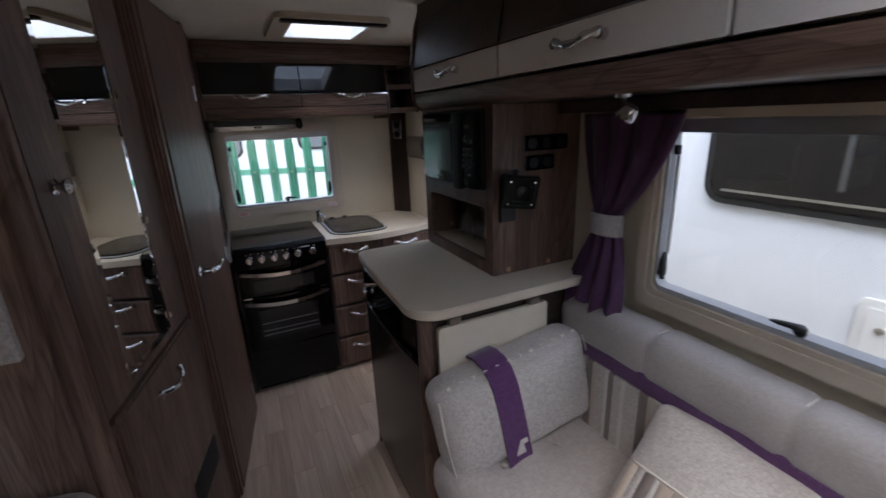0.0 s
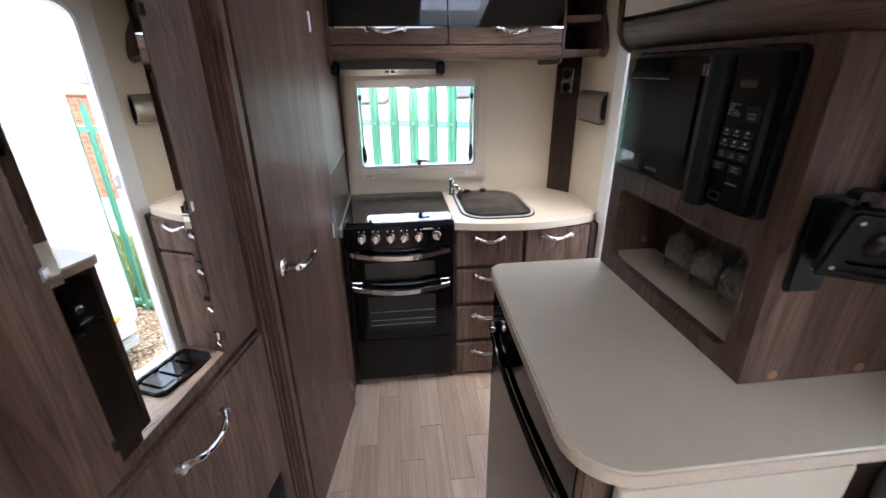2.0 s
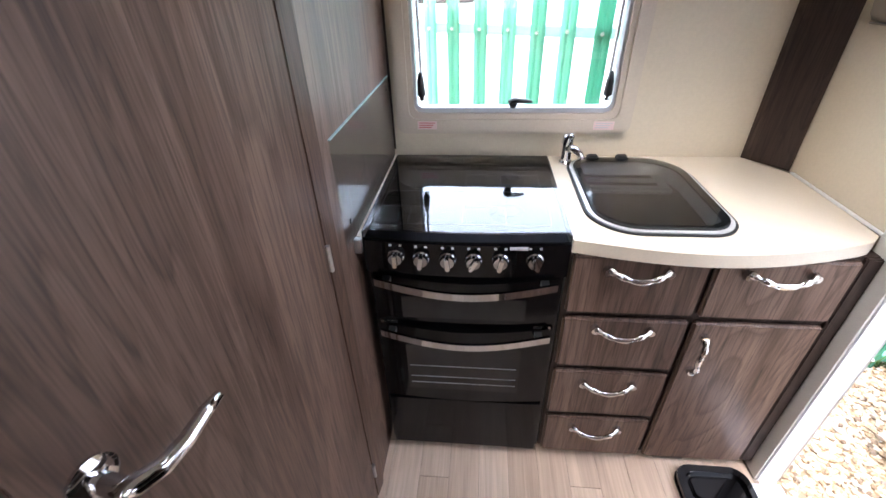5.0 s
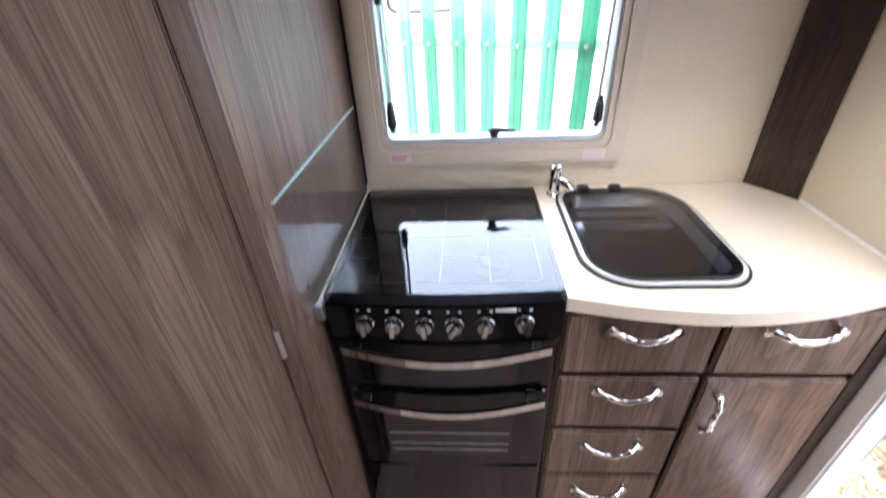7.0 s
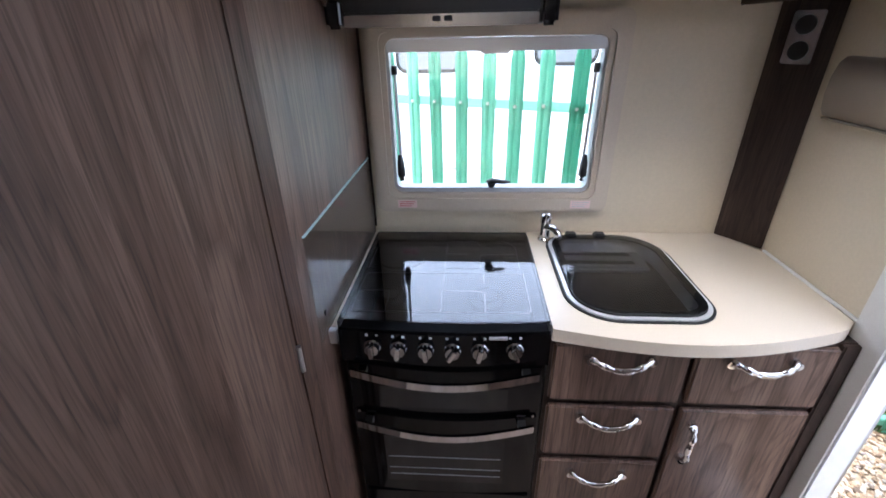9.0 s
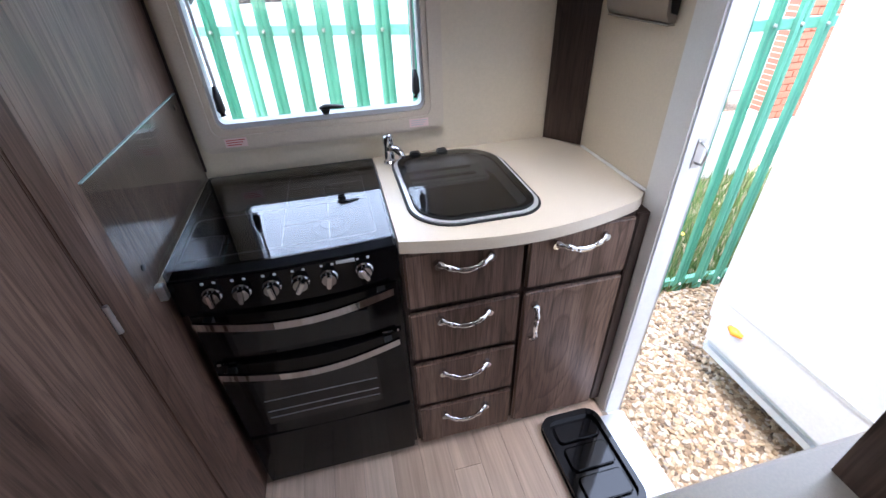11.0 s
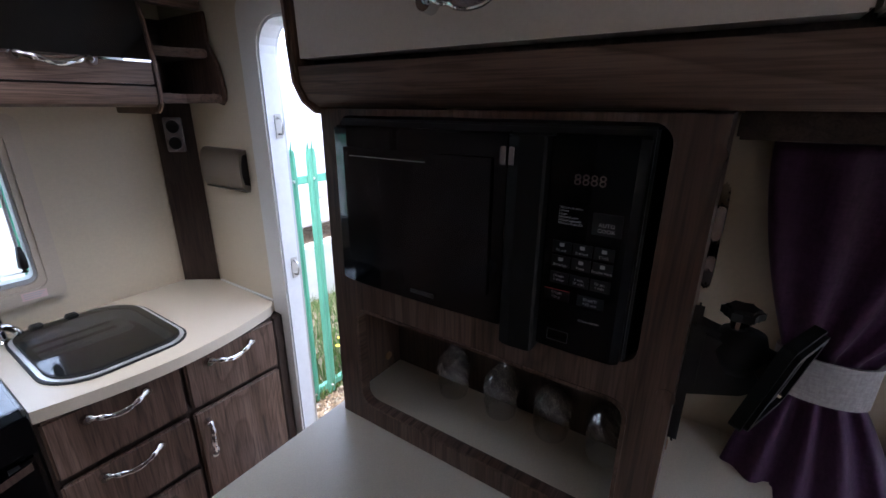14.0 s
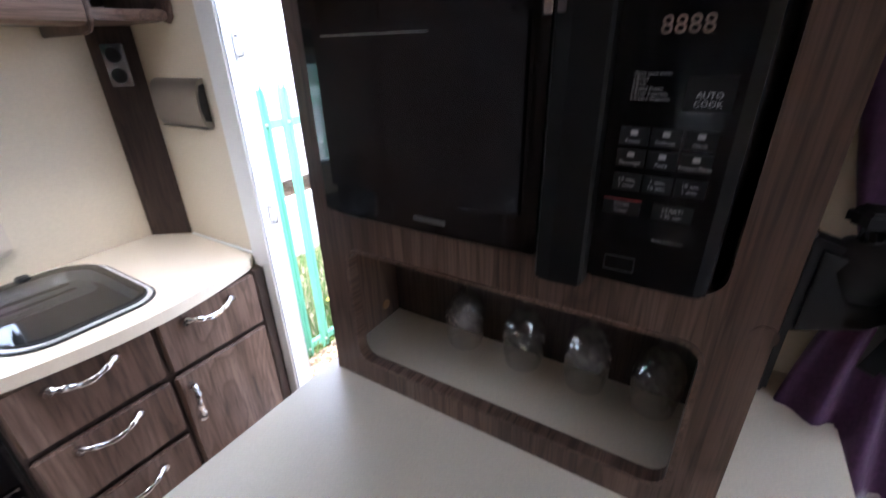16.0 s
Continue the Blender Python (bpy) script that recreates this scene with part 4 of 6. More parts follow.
shelf = thing("corner_shelf", (1.0, 2.85, 1.56), "open dark walnut corner shelves beside the locker", "shelf")
part("back", box(lx1 + 0.002, 1.096, Y_END - 0.02, Y_END - 0.004, 1.561, 1.838), DARK_X, shelf)
part("side", prism([(2.66, 1.6), (2.64, 1.56), (2.62, 1.555), (2.6, 1.57), (2.595, 1.6), (2.615, 1.68), (2.66, 1.75), (2.66, 1.838), (2.95, 1.838), (2.95, 1.561), (2.68, 1.561)], "x", 1.084, 1.097, 0.003), WOOD_Z, shelf)
for z, y0 in ((1.561, 2.64), (1.7, 2.69)):
    part("shelf_board", prism([(lx1 + 0.002, y0 + 0.005), (0.99, y0 + 0.012), (1.083, y0 - 0.03), (1.083, Y_END - 0.021), (lx1 + 0.002, Y_END - 0.021)], "z", z, z + 0.028, 0.004), WOOD_X, shelf)

# cooker hood below the locker
hood = thing("cooker_hood", (0.13, 2.75, 1.5), "slim black and steel cooker hood under the locker", "hood")
hx0, hx1, hy = -0.113, 0.385, 2.665
part("body", box(hx0, hx1, hy + 0.022, Y_END - 0.06, 1.494, 1.547, 0.004), BLACK_PLASTIC, hood)
hp = [(hx0 + 0.04, hy + 0.021), (hx0 + 0.04, hy + 0.004)] + [(hx0 + 0.04 + (hx1 - hx0 - 0.08) * u, hy + 0.004 - 0.01 * math.sin(math.pi * u)) for u in [k / 10 for k in range(1, 10)]] + [(hx1 - 0.04, hy + 0.004), (hx1 - 0.04, hy + 0.021)]
part("front", prism(hp, "z", 1.49, 1.514, 0.002), DULL_STEEL, hood, "dull steel front strip")
part("top_rim", prism(hp, "z", 1.5145, 1.5475, 0.004), BLACK_PLASTIC, hood)
for x0 in (hx0, hx1 - 0.0395):
    part("end_cap", box(x0, x0 + 0.0395, hy - 0.004, hy + 0.021, 1.488, 1.547, 0.009, seg=3), BLACK_GLOSS, hood)
for x in (0.12, 0.145):
    part("switch", box(x, x + 0.017, hy - 0.0085, hy - 0.004, 1.5, 1.51, 0.001), BLACK_PLASTIC, hood)

# moulded black step tray on the floor inside the doorway
tray = thing("step_tray", (0.95, 2.24, 0), "black moulded plastic tray on the floor beside the doorway", "tray")
part("base", prism(rrect(0.825, 1.05, 2.06, 2.415, 0.05), "z", 0.0005, 0.02, 0.006), BLACK_GLOSS, tray)
part("rim", ring(rrect(0.828, 1.047, 2.063, 2.412, 0.048), rrect(0.85, 1.03, 2.085, 2.39, 0.035), "z", 0.0202, 0.034), BLACK_GLOSS, tray)
for y0, y1 in ((2.105, 2.19), (2.205, 2.29), (2.305, 2.375)):
    part("pad", prism(rrect(0.862, 1.018, y0, y1, 0.018), "z", 0.0202, 0.03, 0.005), BLACK_GLOSS, tray)

# ---- wardrobe and washroom front, set at ten degrees ----
LEFT = pose(-0.262, 1.652, 0, 0, 0, -11.5)
DOORWAY = pose(-0.118, 2.251, 0, 0, 0, -8.7)


def S(y):
    return (y - 1.652) * 1.018


def T(y):
    return (y - 2.251) * 1.0116


def dbox(s0, s1, z0, z1, d0, d1, bevel=0.0, seg=2):
    return turned(box(d0, d1, s0, s1, z0, z1, bevel, seg=seg), DOORWAY)


def lbox(s0, s1, z0, z1, d0, d1, bevel=0.0, seg=2):
    return turned(box(d0, d1, s0, s1, z0, z1, bevel, seg=seg), LEFT)


def lvec(d, s, z):
    return LEFT @ Vector((d, s, z))


L_OUT, L_ALONG = (LEFT.to_3x3() @ Vector((1, 0, 0))), (LEFT.to_3x3() @ Vector((0, 1, 0)))
ward = thing("wardrobe", lvec(-0.2, S(1.37), 0), "walnut wardrobe with mirrored upper door and lower locker door", "wardrobe")
part("body", lbox(S(1.09), S(1.69), 0.0, Z_CEIL - 0.003, -0.3, -0.006), WOOD_Z, ward)
ud = smooth_by_angle(part("upper_door", turned(ring(rrect(S(1.085), S(1.655), 0.884, 1.93, 0.003), rrect(S(1.212), S(1.512), 0.905, 1.85, 0.003), "x", -0.004, 0.014), LEFT), WOOD_Z, ward))
part("backing", lbox(S(1.2), S(1.535), 0.895, 1.86, -0.0045, 0.001), DARK_Z, ud)
def bevelled_mirror(s0, s1, z0, z1, low, high, w):
    """A mirror plate whose face slopes down to its rim over a width w."""
    b = bmesh.new()
    loops = [[b.verts.new((d, u, v)) for u, v in ((s0 + g, z0 + g), (s1 - g, z0 + g), (s1 - g, z1 - g), (s0 + g, z1 - g))] for d, g in ((low, 0), (high - 0.0008, 0), (high, w))]
    for p, q in zip(loops, loops[1:]):
        for i in range(4):
            b.faces.new((p[i], p[(i + 1) % 4], q[(i + 1) % 4], q[i]))
    b.faces.new(loops[-1])
    b.faces.new(loops[0][::-1])
    bmesh.ops.recalc_face_normals(b, faces=b.faces[:])
    return turned(b, LEFT)


part("mirror", bevelled_mirror(S(1.213), S(1.511), 0.906, 1.849, 0.003, 0.013, 0.02), MIRROR, ud, "tall bevelled mirror")
for z in (0.94, 1.25, 1.6):
    for y in (1.208, 1.516):
        part("mirror_clip", lbox(S(y) - 0.006, S(y) + 0.006, z, z + 0.022, 0.0142, 0.02, 0.002), CHROME, ud)
kp = lvec(0.014, S(1.142), 1.412)
kn = smooth_by_angle(part("knob", turned(lathe([(0.017, 0), (0.017, 0.003), (0.008, 0.006), (0.008, 0.016), (0.0145, 0.021), (0.0165, 0.028), (0.012, 0.034), (0.0001, 0.035)], (0, 0, 0), 24, axis="x"), Matrix.Translation(kp) @ LEFT.to_3x3().to_4x4()), CHROME, ud, "round chrome push knob"))
ld = smooth_by_angle(part("lower_door", lbox(S(1.085), S(1.655), 0.06, 0.874, -0.004, 0.026, 0.008, 4), WOOD_Z, ward))
h = wave_handle(ld, lvec(0.026, S(1.362), 0.8), L_ALONG, L_OUT, 0.15)
vg = part("vent", lbox(S(1.36), S(1.6), 0.3, 0.41, 0.0262, 0.031, 0.002), BLACK_PLASTIC, ld, "black vent grille")
for k in range(6):
    part("slat", lbox(S(1.37), S(1.59), 0.312 + k * 0.016, 0.319 + k * 0.016, 0.0312, 0.0345), BLACK_PLASTIC, vg)
js = part("edge_strip", lbox(S(1.663), S(1.695), 0.0, 1.94, -0.02, 0.006, 0.004), WOOD_Z, ward)
for z in (0.18, 0.48, 0.8):
    smooth_by_angle(part("screw_cap", turned(lathe([(0.0115, 0), (0.0115, 0.0015), (0.0001, 0.0022)], (0, 0, 0), 16, axis="x"), Matrix.Translation(lvec(0.006, S(1.679), z)) @ LEFT.to_3x3().to_4x4()), WOOD_CAP, js, "orange wood screw cap"))

# near end panel of the wardrobe, with its rounded corner post
CP = lvec(0.0, S(1.075), 0)
endp = thing("wardrobe_end_panel", (-0.7, 1.075, 0), "lighter walnut end panel facing the lounge", "panel")
part("board", box(X_L + 0.002, CP.x - 0.035, 1.062, 1.085, 0.0, Z_CEIL - 0.003), wood("light_walnut_upright", "z", (0.1, 0.062, 0.044), (0.17, 0.11, 0.08), (0.25, 0.175, 0.135)), endp)
post = [(CP.x - 0.034, 1.1), (CP.x - 0.034, 1.056), (CP.x - 0.02, 1.05), (CP.x - 0.004, 1.053), (CP.x + 0.008, 1.062), (CP.x + 0.013, 1.078), (CP.x + 0.013, 1.084), (CP.x - 0.01, 1.092)]
smooth_by_angle(part("corner_post", prism(post, "z", 0.0, Z_CEIL - 0.003), WOOD_Z, endp), 50)

# cloth pocket on the end panel
pk = thing("hanging_pocket", (-0.56, 1.06, 1.08), "striped cloth wall pocket with purple band on the end panel", "wall pocket")
def pbox(x0, x1, z0, z1, y0, y1, b=0.003):
    return box(x0, x1, y0, y1, z0, z1, b)
px0, px1 = -0.74, -0.452
part("backing", pbox(px0, px1, 1.088, 1.368, 1.052, 1.061), BEIGE_CLOTH, pk)
part("band", pbox(px0 + 0.001, px1 - 0.002, 1.245, 1.305, 1.043, 1.0515, 0.004), PURPLE, pk, "purple band")
cols = [BEIGE_CLOTH, STRIPE_SAND, BEIGE_CLOTH, STRIPE_LIGHT, BEIGE_CLOTH, STRIPE_DARK, BEIGE_CLOTH, PURPLE, BEIGE_CLOTH, STRIPE_SAND, BEIGE_CLOTH, STRIPE_LIGHT, BEIGE_CLOTH, STRIPE_SAND, BEIGE_CLOTH]
w = (0.05, 0.022, 0.02, 0.012, 0.02, 0.012, 0.03, 0.008, 0.018, 0.015, 0.02, 0.012, 0.018, 0.008, 0.018)
x = px0
for mt, ww in zip(cols, w):
    ww *= (px1 - px0) / sum(w)
    part("pocket_stripe", pbox(x, x + ww, 1.09, 1.2445, 1.039, 1.0515, 0.0008), mt, pk)
    x += ww
for x in (px0 + 0.02, px1 - 0.016):
    for z in (1.35, 1.102):
        smooth_by_angle(part("stud", lathe([(0.009, 0), (0.008, -0.003), (0.0001, -0.005)], (x, 1.052 if z > 1.2 else 1.0385, z), 14, axis="y"), BEIGE_CLOTH, pk))

# washroom door
wall_w = solid("wall_washroom", dbox(T(1.66), T(2.30), 0.0, Z_CEIL - 0.003, -0.06, -0.03), WOOD_Z, "walnut washroom partition", "wall", kind="structure")
dp = DOORWAY @ Vector((0, T(2.0), 0))
d2 = thing("door_2", dp, "closed walnut washroom door with chrome lever handle", "door", kind="structure")
leaf = smooth_by_angle(part("leaf", dbox(T(1.727), T(2.247), 0.012, 1.93, -0.022, 0.0, 0.002), WOOD_Z, d2))
for s0, s1, d0 in ((T(1.654), T(1.676), -0.018), (T(1.678), T(1.722), -0.002)):
    smooth_by_angle(part("jamb", dbox(s0, s1, 0.0, 1.945, -0.06, d0, 0.009, 4), WOOD_Z, d2))
smooth_by_angle(part("jamb", dbox(T(2.253), T(2.303), 0.0, 1.945, -0.03, -0.003, 0.003, 3), WOOD_Z, d2))
part("seal_strip", dbox(T(1.7225), T(1.7265), 0.0, 1.945, -0.03, -0.012), BLACK_PLASTIC, d2)
for z in (0.16, 0.93, 1.66):
    part("hinge", turned(rod((0.003, T(2.25), z - 0.03), (0.003, T(2.25), z + 0.03), 0.005, 0.005, 10), DOORWAY), ALU, leaf)
hs, hz = T(1.772), 0.998
lv = smooth_by_angle(part("lever_handle", turned(lathe([(0.026, 0), (0.026, 0.004), (0.02, 0.008), (0.011, 0.009), (0.011, 0.04), (0.0001, 0.041)], (0.0, hs, hz), 28, axis="x"), DOORWAY), CHROME, leaf, "chrome lever handle"))
part("lever", turned(sweep([(0.036, hs - 0.006, hz), (0.046, hs + 0.006, hz - 0.001), (0.053, hs + 0.03, hz - 0.007), (0.056, hs + 0.06, hz - 0.006), (0.058, hs + 0.09, hz + 0.002), (0.06, hs + 0.112, hz + 0.004)], [0.011, 0.012, 0.0105, 0.0095, 0.0085, 0.006], 12), DOORWAY), CHROME, lv, smooth=True)

# ---- peninsula with fridge and microwave cabinet ----
PZ = 0.98
pen = thing("peninsula_unit", (0.75, 1.4, 0), "walnut peninsula unit holding the fridge, cream top", "cabinet")
part("end_panel", box(0.418, 1.094, 1.082, 1.1, 0.0, PZ - 0.032), DARK_X, pen)
part("front_post", box(0.405, 0.455, 1.0785, 1.098, 0.0, PZ - 0.032, 0.006), WOOD_Z, pen)
part("back_panel", box(0.418, 1.094, 1.715, 1.732, 0.0, PZ - 0.032), WOOD_Z, pen)
part("rear_body", box(0.98, 1.094, 1.101, 1.714, 0.0, PZ - 0.032), DARK_Z, pen)
for x in (0.5, 0.62, 0.74, 0.86):
    smooth_by_angle(part("screw_cap", lathe([(0.009, 0), (0.009, -0.002), (0.0001, -0.003)], (x, 1.0815, 0.93), 14, axis="y"), WOOD_CAP, pen))


def peninsula_outline():
    pts = []
    c, r = (0.377 + 0.1, 1.028 + 0.1), 0.1
    for i in range(9):
        a = radians(270 - 90 * i / 8)
        pts.append((c[0] + r * math.cos(a), c[1] + r * math.sin(a)))
    for i in range(1, 12):
        u = i / 12
        pts.append((0.379 + 0.02 * u ** 1.6, 1.135 + u * (1.735 - 1.135 - 0.04)))
    for i in range(6):
        a = radians(180 - 90 * i / 5)
        pts.append((0.402 + 0.045 + 0.045 * math.cos(a), 1.712 + 0.042 * math.sin(a)))
    return pts + [(1.096, 1.754), (1.096, 1.028)]


top = thing("peninsula_worktop", (0.75, 1.4, PZ), "cream laminate peninsula worktop with rounded corner", "worktop")
part("slab", prism(peninsula_outline(), "z", PZ - 0.0315, PZ, 0.004, seg=3), WORKTOP, top)
band = peninsula_outline()
midx, midy = sum(p[0] for p in band) / len(band), sum(p[1] for p in band) / len(band)
proud = lambda k: [(midx + (x - midx) * k, midy + (y - midy) * k) for x, y in band]
part("edge_band", ring(proud(1.0028), proud(0.999), "z", PZ - 0.0275, PZ - 0.0045), EDGE_BAND, top, "cream laminate edge band")

flap = thing("folding_flap", (0.67, 1.07, 0.5), "cream folding table flap hanging under the peninsula top", "table flap")
part("board", prism(rrect(0.462, 0.878, 0.46, 0.905, 0.012), "y", 1.06, 1.0775, 0.002), WORKTOP, flap)
for x in (0.52, 0.82):
    part("hinge", box(x - 0.02, x + 0.02, 1.056, 1.08, 0.906, 0.93, 0.002), COPPER, flap)

fr = thing("fridge", (0.7, 1.4, 0.02), "black fridge under the peninsula worktop, facing the aisle", "fridge")
part("body", box(0.43, 0.975, 1.11, 1.7, 0.02, 0.93, 0.005), BLACK_PLASTIC, fr)
fdoor = part("door", prism([(0.429, 1.108), (0.412, 1.108)] + [(0.412 - 0.006 * math.sin(math.pi * k / 10), 1.108 + 0.596 * k / 10) for k in range(1, 10)] + [(0.412, 1.704), (0.429, 1.704)], "z", 0.06, 0.765, 0.004), speckled("brown_satin_laminate", (0.03, 0.022, 0.018), 0.25, 0.06, 90.0), fr, "satin brown fridge door")
part("control_band", prism([(0.429, 1.106), (0.41, 1.106)] + [(0.41 - 0.008 * math.sin(math.pi * k / 10), 1.106 + 0.6 * k / 10) for k in range(1, 10)] + [(0.41, 1.706), (0.429, 1.706)], "z", 0.775, 0.925, 0.006), BLACK_GLOSS, fr, "glossy black control band")
part("grip_lip", sweep([(0.4, 1.14, 0.79), (0.394, 1.26, 0.782), (0.392, 1.4, 0.779), (0.394, 1.55, 0.782), (0.4, 1.67, 0.79)], 0.007, 8, flat=1.6), BLACK_GLOSS, fr, "glossy black grip lip", smooth=True)
smooth_by_angle(part("lock_knob", lathe([(0.016, 0), (0.016, -0.006), (0.011, -0.012), (0.0001, -0.013)], (0.396, 1.63, 0.84), 18, axis="x"), CHROME, fr))
part("foot_plinth", box(0.43, 0.97, 1.115, 1.7, -0.003, 0.02), BLACK_PLASTIC, fr)

# microwave cabinet
MX, MY0, MY1 = 0.736, 1.182, 1.73
mc = thing("microwave_cabinet", (0.92, 1.44, PZ), "walnut cabinet with microwave opening and glass niche on the peninsula", "cabinet")
bm = ring(rrect(MY0, MY1, 1.238, 1.552, 0.0005, 7), rrect(1.226, 1.69, 1.271, 1.543, 0.022, 7), "x", MX, MX + 0.018)
ring(rrect(MY0, MY1, PZ + 0.001, 1.238, 0.0005, 7), rrect(1.229, 1.675, 1.023, 1.217, 0.022, 7), "x", MX, MX + 0.018, bm)
part("front_frame", bm, WOOD_Z, mc)
bm = ring(rrect(1.225, 1.679, 1.019, 1.221, 0.024, 7), rrect(1.23, 1.674, 1.024, 1.216, 0.021, 7), "x", MX - 0.002, MX + 0.016)
part("niche_edge", bm, WOOD_X, mc, "walnut edging round the niche")
part("end_board", box(MX + 0.0185, 1.096, MY0, MY0 + 0.018, PZ + 0.001, 1.552), WOOD_Z, mc)
part("end_board", box(MX + 0.0185, 1.096, MY1 - 0.018, MY1, PZ + 0.001, 1.552), WOOD_Z, mc)
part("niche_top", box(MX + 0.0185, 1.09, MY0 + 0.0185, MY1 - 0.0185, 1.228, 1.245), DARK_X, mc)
part("niche_floor", box(MX + 0.0185, 1.09, MY0 + 0.0185, MY1 - 0.0185, PZ + 0.001, 1.02), WORKTOP, mc, "cream niche floor")
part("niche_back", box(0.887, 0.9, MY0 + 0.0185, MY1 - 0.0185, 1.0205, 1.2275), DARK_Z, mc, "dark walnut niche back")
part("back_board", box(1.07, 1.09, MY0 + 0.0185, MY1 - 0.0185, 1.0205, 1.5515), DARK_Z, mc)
for z in (1.05, 1.19):
    smooth_by_angle(part("screw_cap", lathe([(0.009, 0), (0.009, -0.002), (0.0001, -0.003)], (0.85, MY1 - 0.0185, z), 14, axis="y"), WOOD_CAP, mc))
for y, z in ((1.19, 1.245), (1.19, 1.515)):
    smooth_by_angle(part("screw_cap", lathe([(0.0105, 0), (0.0105, -0.0012), (0.0001, -0.0018)], (MX, y, z), 16, axis="x"), WOOD_Z, mc, "walnut screw cap"))

for x in (0.8, 0.976):
    smooth_by_angle(part("screw_cap", lathe([(0.0095, 0), (0.0095, -0.0014), (0.0001, -0.002)], (x, MY0, 0.996), 14, axis="y"), WOOD_CAP, mc, "orange wood screw cap"))

# microwave
mw = thing("microwave", (0.85, 1.46, 1.25), "black built-in microwave oven with keypad and digital display", "microwave")
part("body", box(0.73, 1.06, 1.238, 1.682, 1.266, 1.53, 0.003), BLACK_PLASTIC, mw)
FX = 0.706
mdoor = part("door", prism([(0.7295, 1.388), (FX, 1.388)] + [(FX - 0.004 * math.sin(math.pi * (k / 10)), 1.388 + 0.284 * k / 10) for k in range(1, 10)] + [(FX + 0.003, 1.672), (0.7295, 1.675)], "z", 1.279, 1.521, 0.003), BLACK_GLOSS, mw, "black glass door")
part("door_window", box(FX - 0.0052, FX - 0.003, 1.405, 1.648, 1.318, 1.492, 0.0008), material("microwave_window", (0.006, 0.006, 0.007), 0.12), mdoor, "dark mesh window")
part("window_line", box(FX - 0.0058, FX - 0.0053, 1.5, 1.635, 1.4795, 1.4805), GREY_PRINT, mdoor)
# handle wing between door and keypad
part("handle", prism([(FX + 0.002, 1.387), (FX - 0.012, 1.381), (FX - 0.014, 1.368), (FX - 0.012, 1.341), (FX - 0.008, 1.3385), (FX + 0.012, 1.338), (FX + 0.012, 1.387)], "z", 1.262, 1.522, 0.003), GRIP, mdoor, "glossy black door grip")
for z0, z1, y in ((1.487, 1.507, 1.3865), (1.487, 1.507, 1.3765)):
    part("badge", box(FX - 0.0158, FX - 0.012, y - 0.004, y + 0.003, z0, z1, 0.0006), CHROME, mdoor, "small silver badge")
PANEL_BLACK = material("satin_black_panel", (0.003, 0.003, 0.0035), 0.16, spec=0.22)
pnl = part("control_panel", prism([(0.7295, 1.241), (FX + 0.004, 1.241), (FX, 1.25), (FX - 0.001, 1.29), (FX, 1.3365), (0.7295, 1.3365)], "z", 1.271, 1.522, 0.003), PANEL_BLACK, mw, "black control panel")
part("brand_bar", box(FX - 0.0056, FX - 0.0035, 1.488, 1.528, 1.293, 1.2985), DARK_GREY, mdoor, "grey printed maker's mark")


def words(body, size, y, z, parent, mat=KEY_PRINT, align="CENTER", x=None):
    cu = bpy.data.curves.new("text", "FONT")
    cu.body, cu.size, cu.align_x, cu.align_y = body, size, align, "CENTER"
    cu.resolution_u = 2
    tmp = new("tmp_text", cu)
    me = bpy.data.meshes.new_from_object(tmp.evaluated_get(bpy.context.evaluated_depsgraph_get()))
    bpy.data.objects.remove(tmp)
    m = Matrix(((0, 0, -1, FX - 0.0022 if x is None else x), (-1, 0, 0, y), (0, 1, 0, z), (0, 0, 0, 1)))
    bm = bmesh.new()
    bm.from_mesh(me)
    bpy.data.meshes.remove(me)
    bmesh.ops.transform(bm, matrix=m, verts=bm.verts)
    return part("lettering", bm, mat, parent)


words("8888", 0.017, 1.2925, 1.476, pnl, material("dim_digits", (0.13, 0.09, 0.075), 0.5))
words("*Auto cook menu\n1.Bread\n2.Soup\n3.Baked Potato\n4.Fresh Vegetable\n5.Frozen Vegetable", 0.0035, 1.322, 1.437, pnl, KEY_PRINT, "LEFT")
words("AUTO\nCOOK", 0.006, 1.2705, 1.4285, pnl)
PAD = material("keypad_grey", (0.007, 0.007, 0.008), 0.5, spec=0.2)
part("key", box(FX - 0.0017, FX - 0.0002, 1.2555, 1.2855, 1.4205, 1.444), PAD, pnl)
keys = [(("Power", "Defrost", "Clock"), 1.4005), (("Beverage", "Pasta", "Frozen Pizza"), 1.3835), (("10 min.\n1 hour", "1 min.\n10 min.", "10 sec.\n1 min."), 1.364)]
for names, z in keys:
    for nm, y in zip(names, (1.315, 1.2925, 1.2695)):
        part("key", box(FX - 0.0017, FX - 0.0002, y - 0.0105, y + 0.0105, z - 0.0068, z + 0.0068), PAD, pnl)
        words(nm, 0.0046 if "\n" in nm else 0.0043, y, z - (0.0 if "\n" in nm else 0.0035), pnl)
        if "\n" not in nm:
            part("key_icon", box(FX - 0.0022, FX - 0.0018, y - 0.0025, y + 0.0025, z + 0.001, z + 0.0048), KEY_PRINT, pnl)
for nm, y, mt in (("STOP/\nClear", 1.316, RED_PRINT), ("START/\n+30 sec.", 1.278, PAD)):
    part("key", box(FX - 0.0017, FX - 0.0002, y - 0.0145, y + 0.0145, 1.336, 1.349), PAD, pnl)
    part("key_line", box(FX - 0.0021, FX - 0.0018, y - 0.0145, y + 0.0145, 1.349, 1.3496), mt, pnl)
    words(nm, 0.0048, y, 1.3425, pnl)
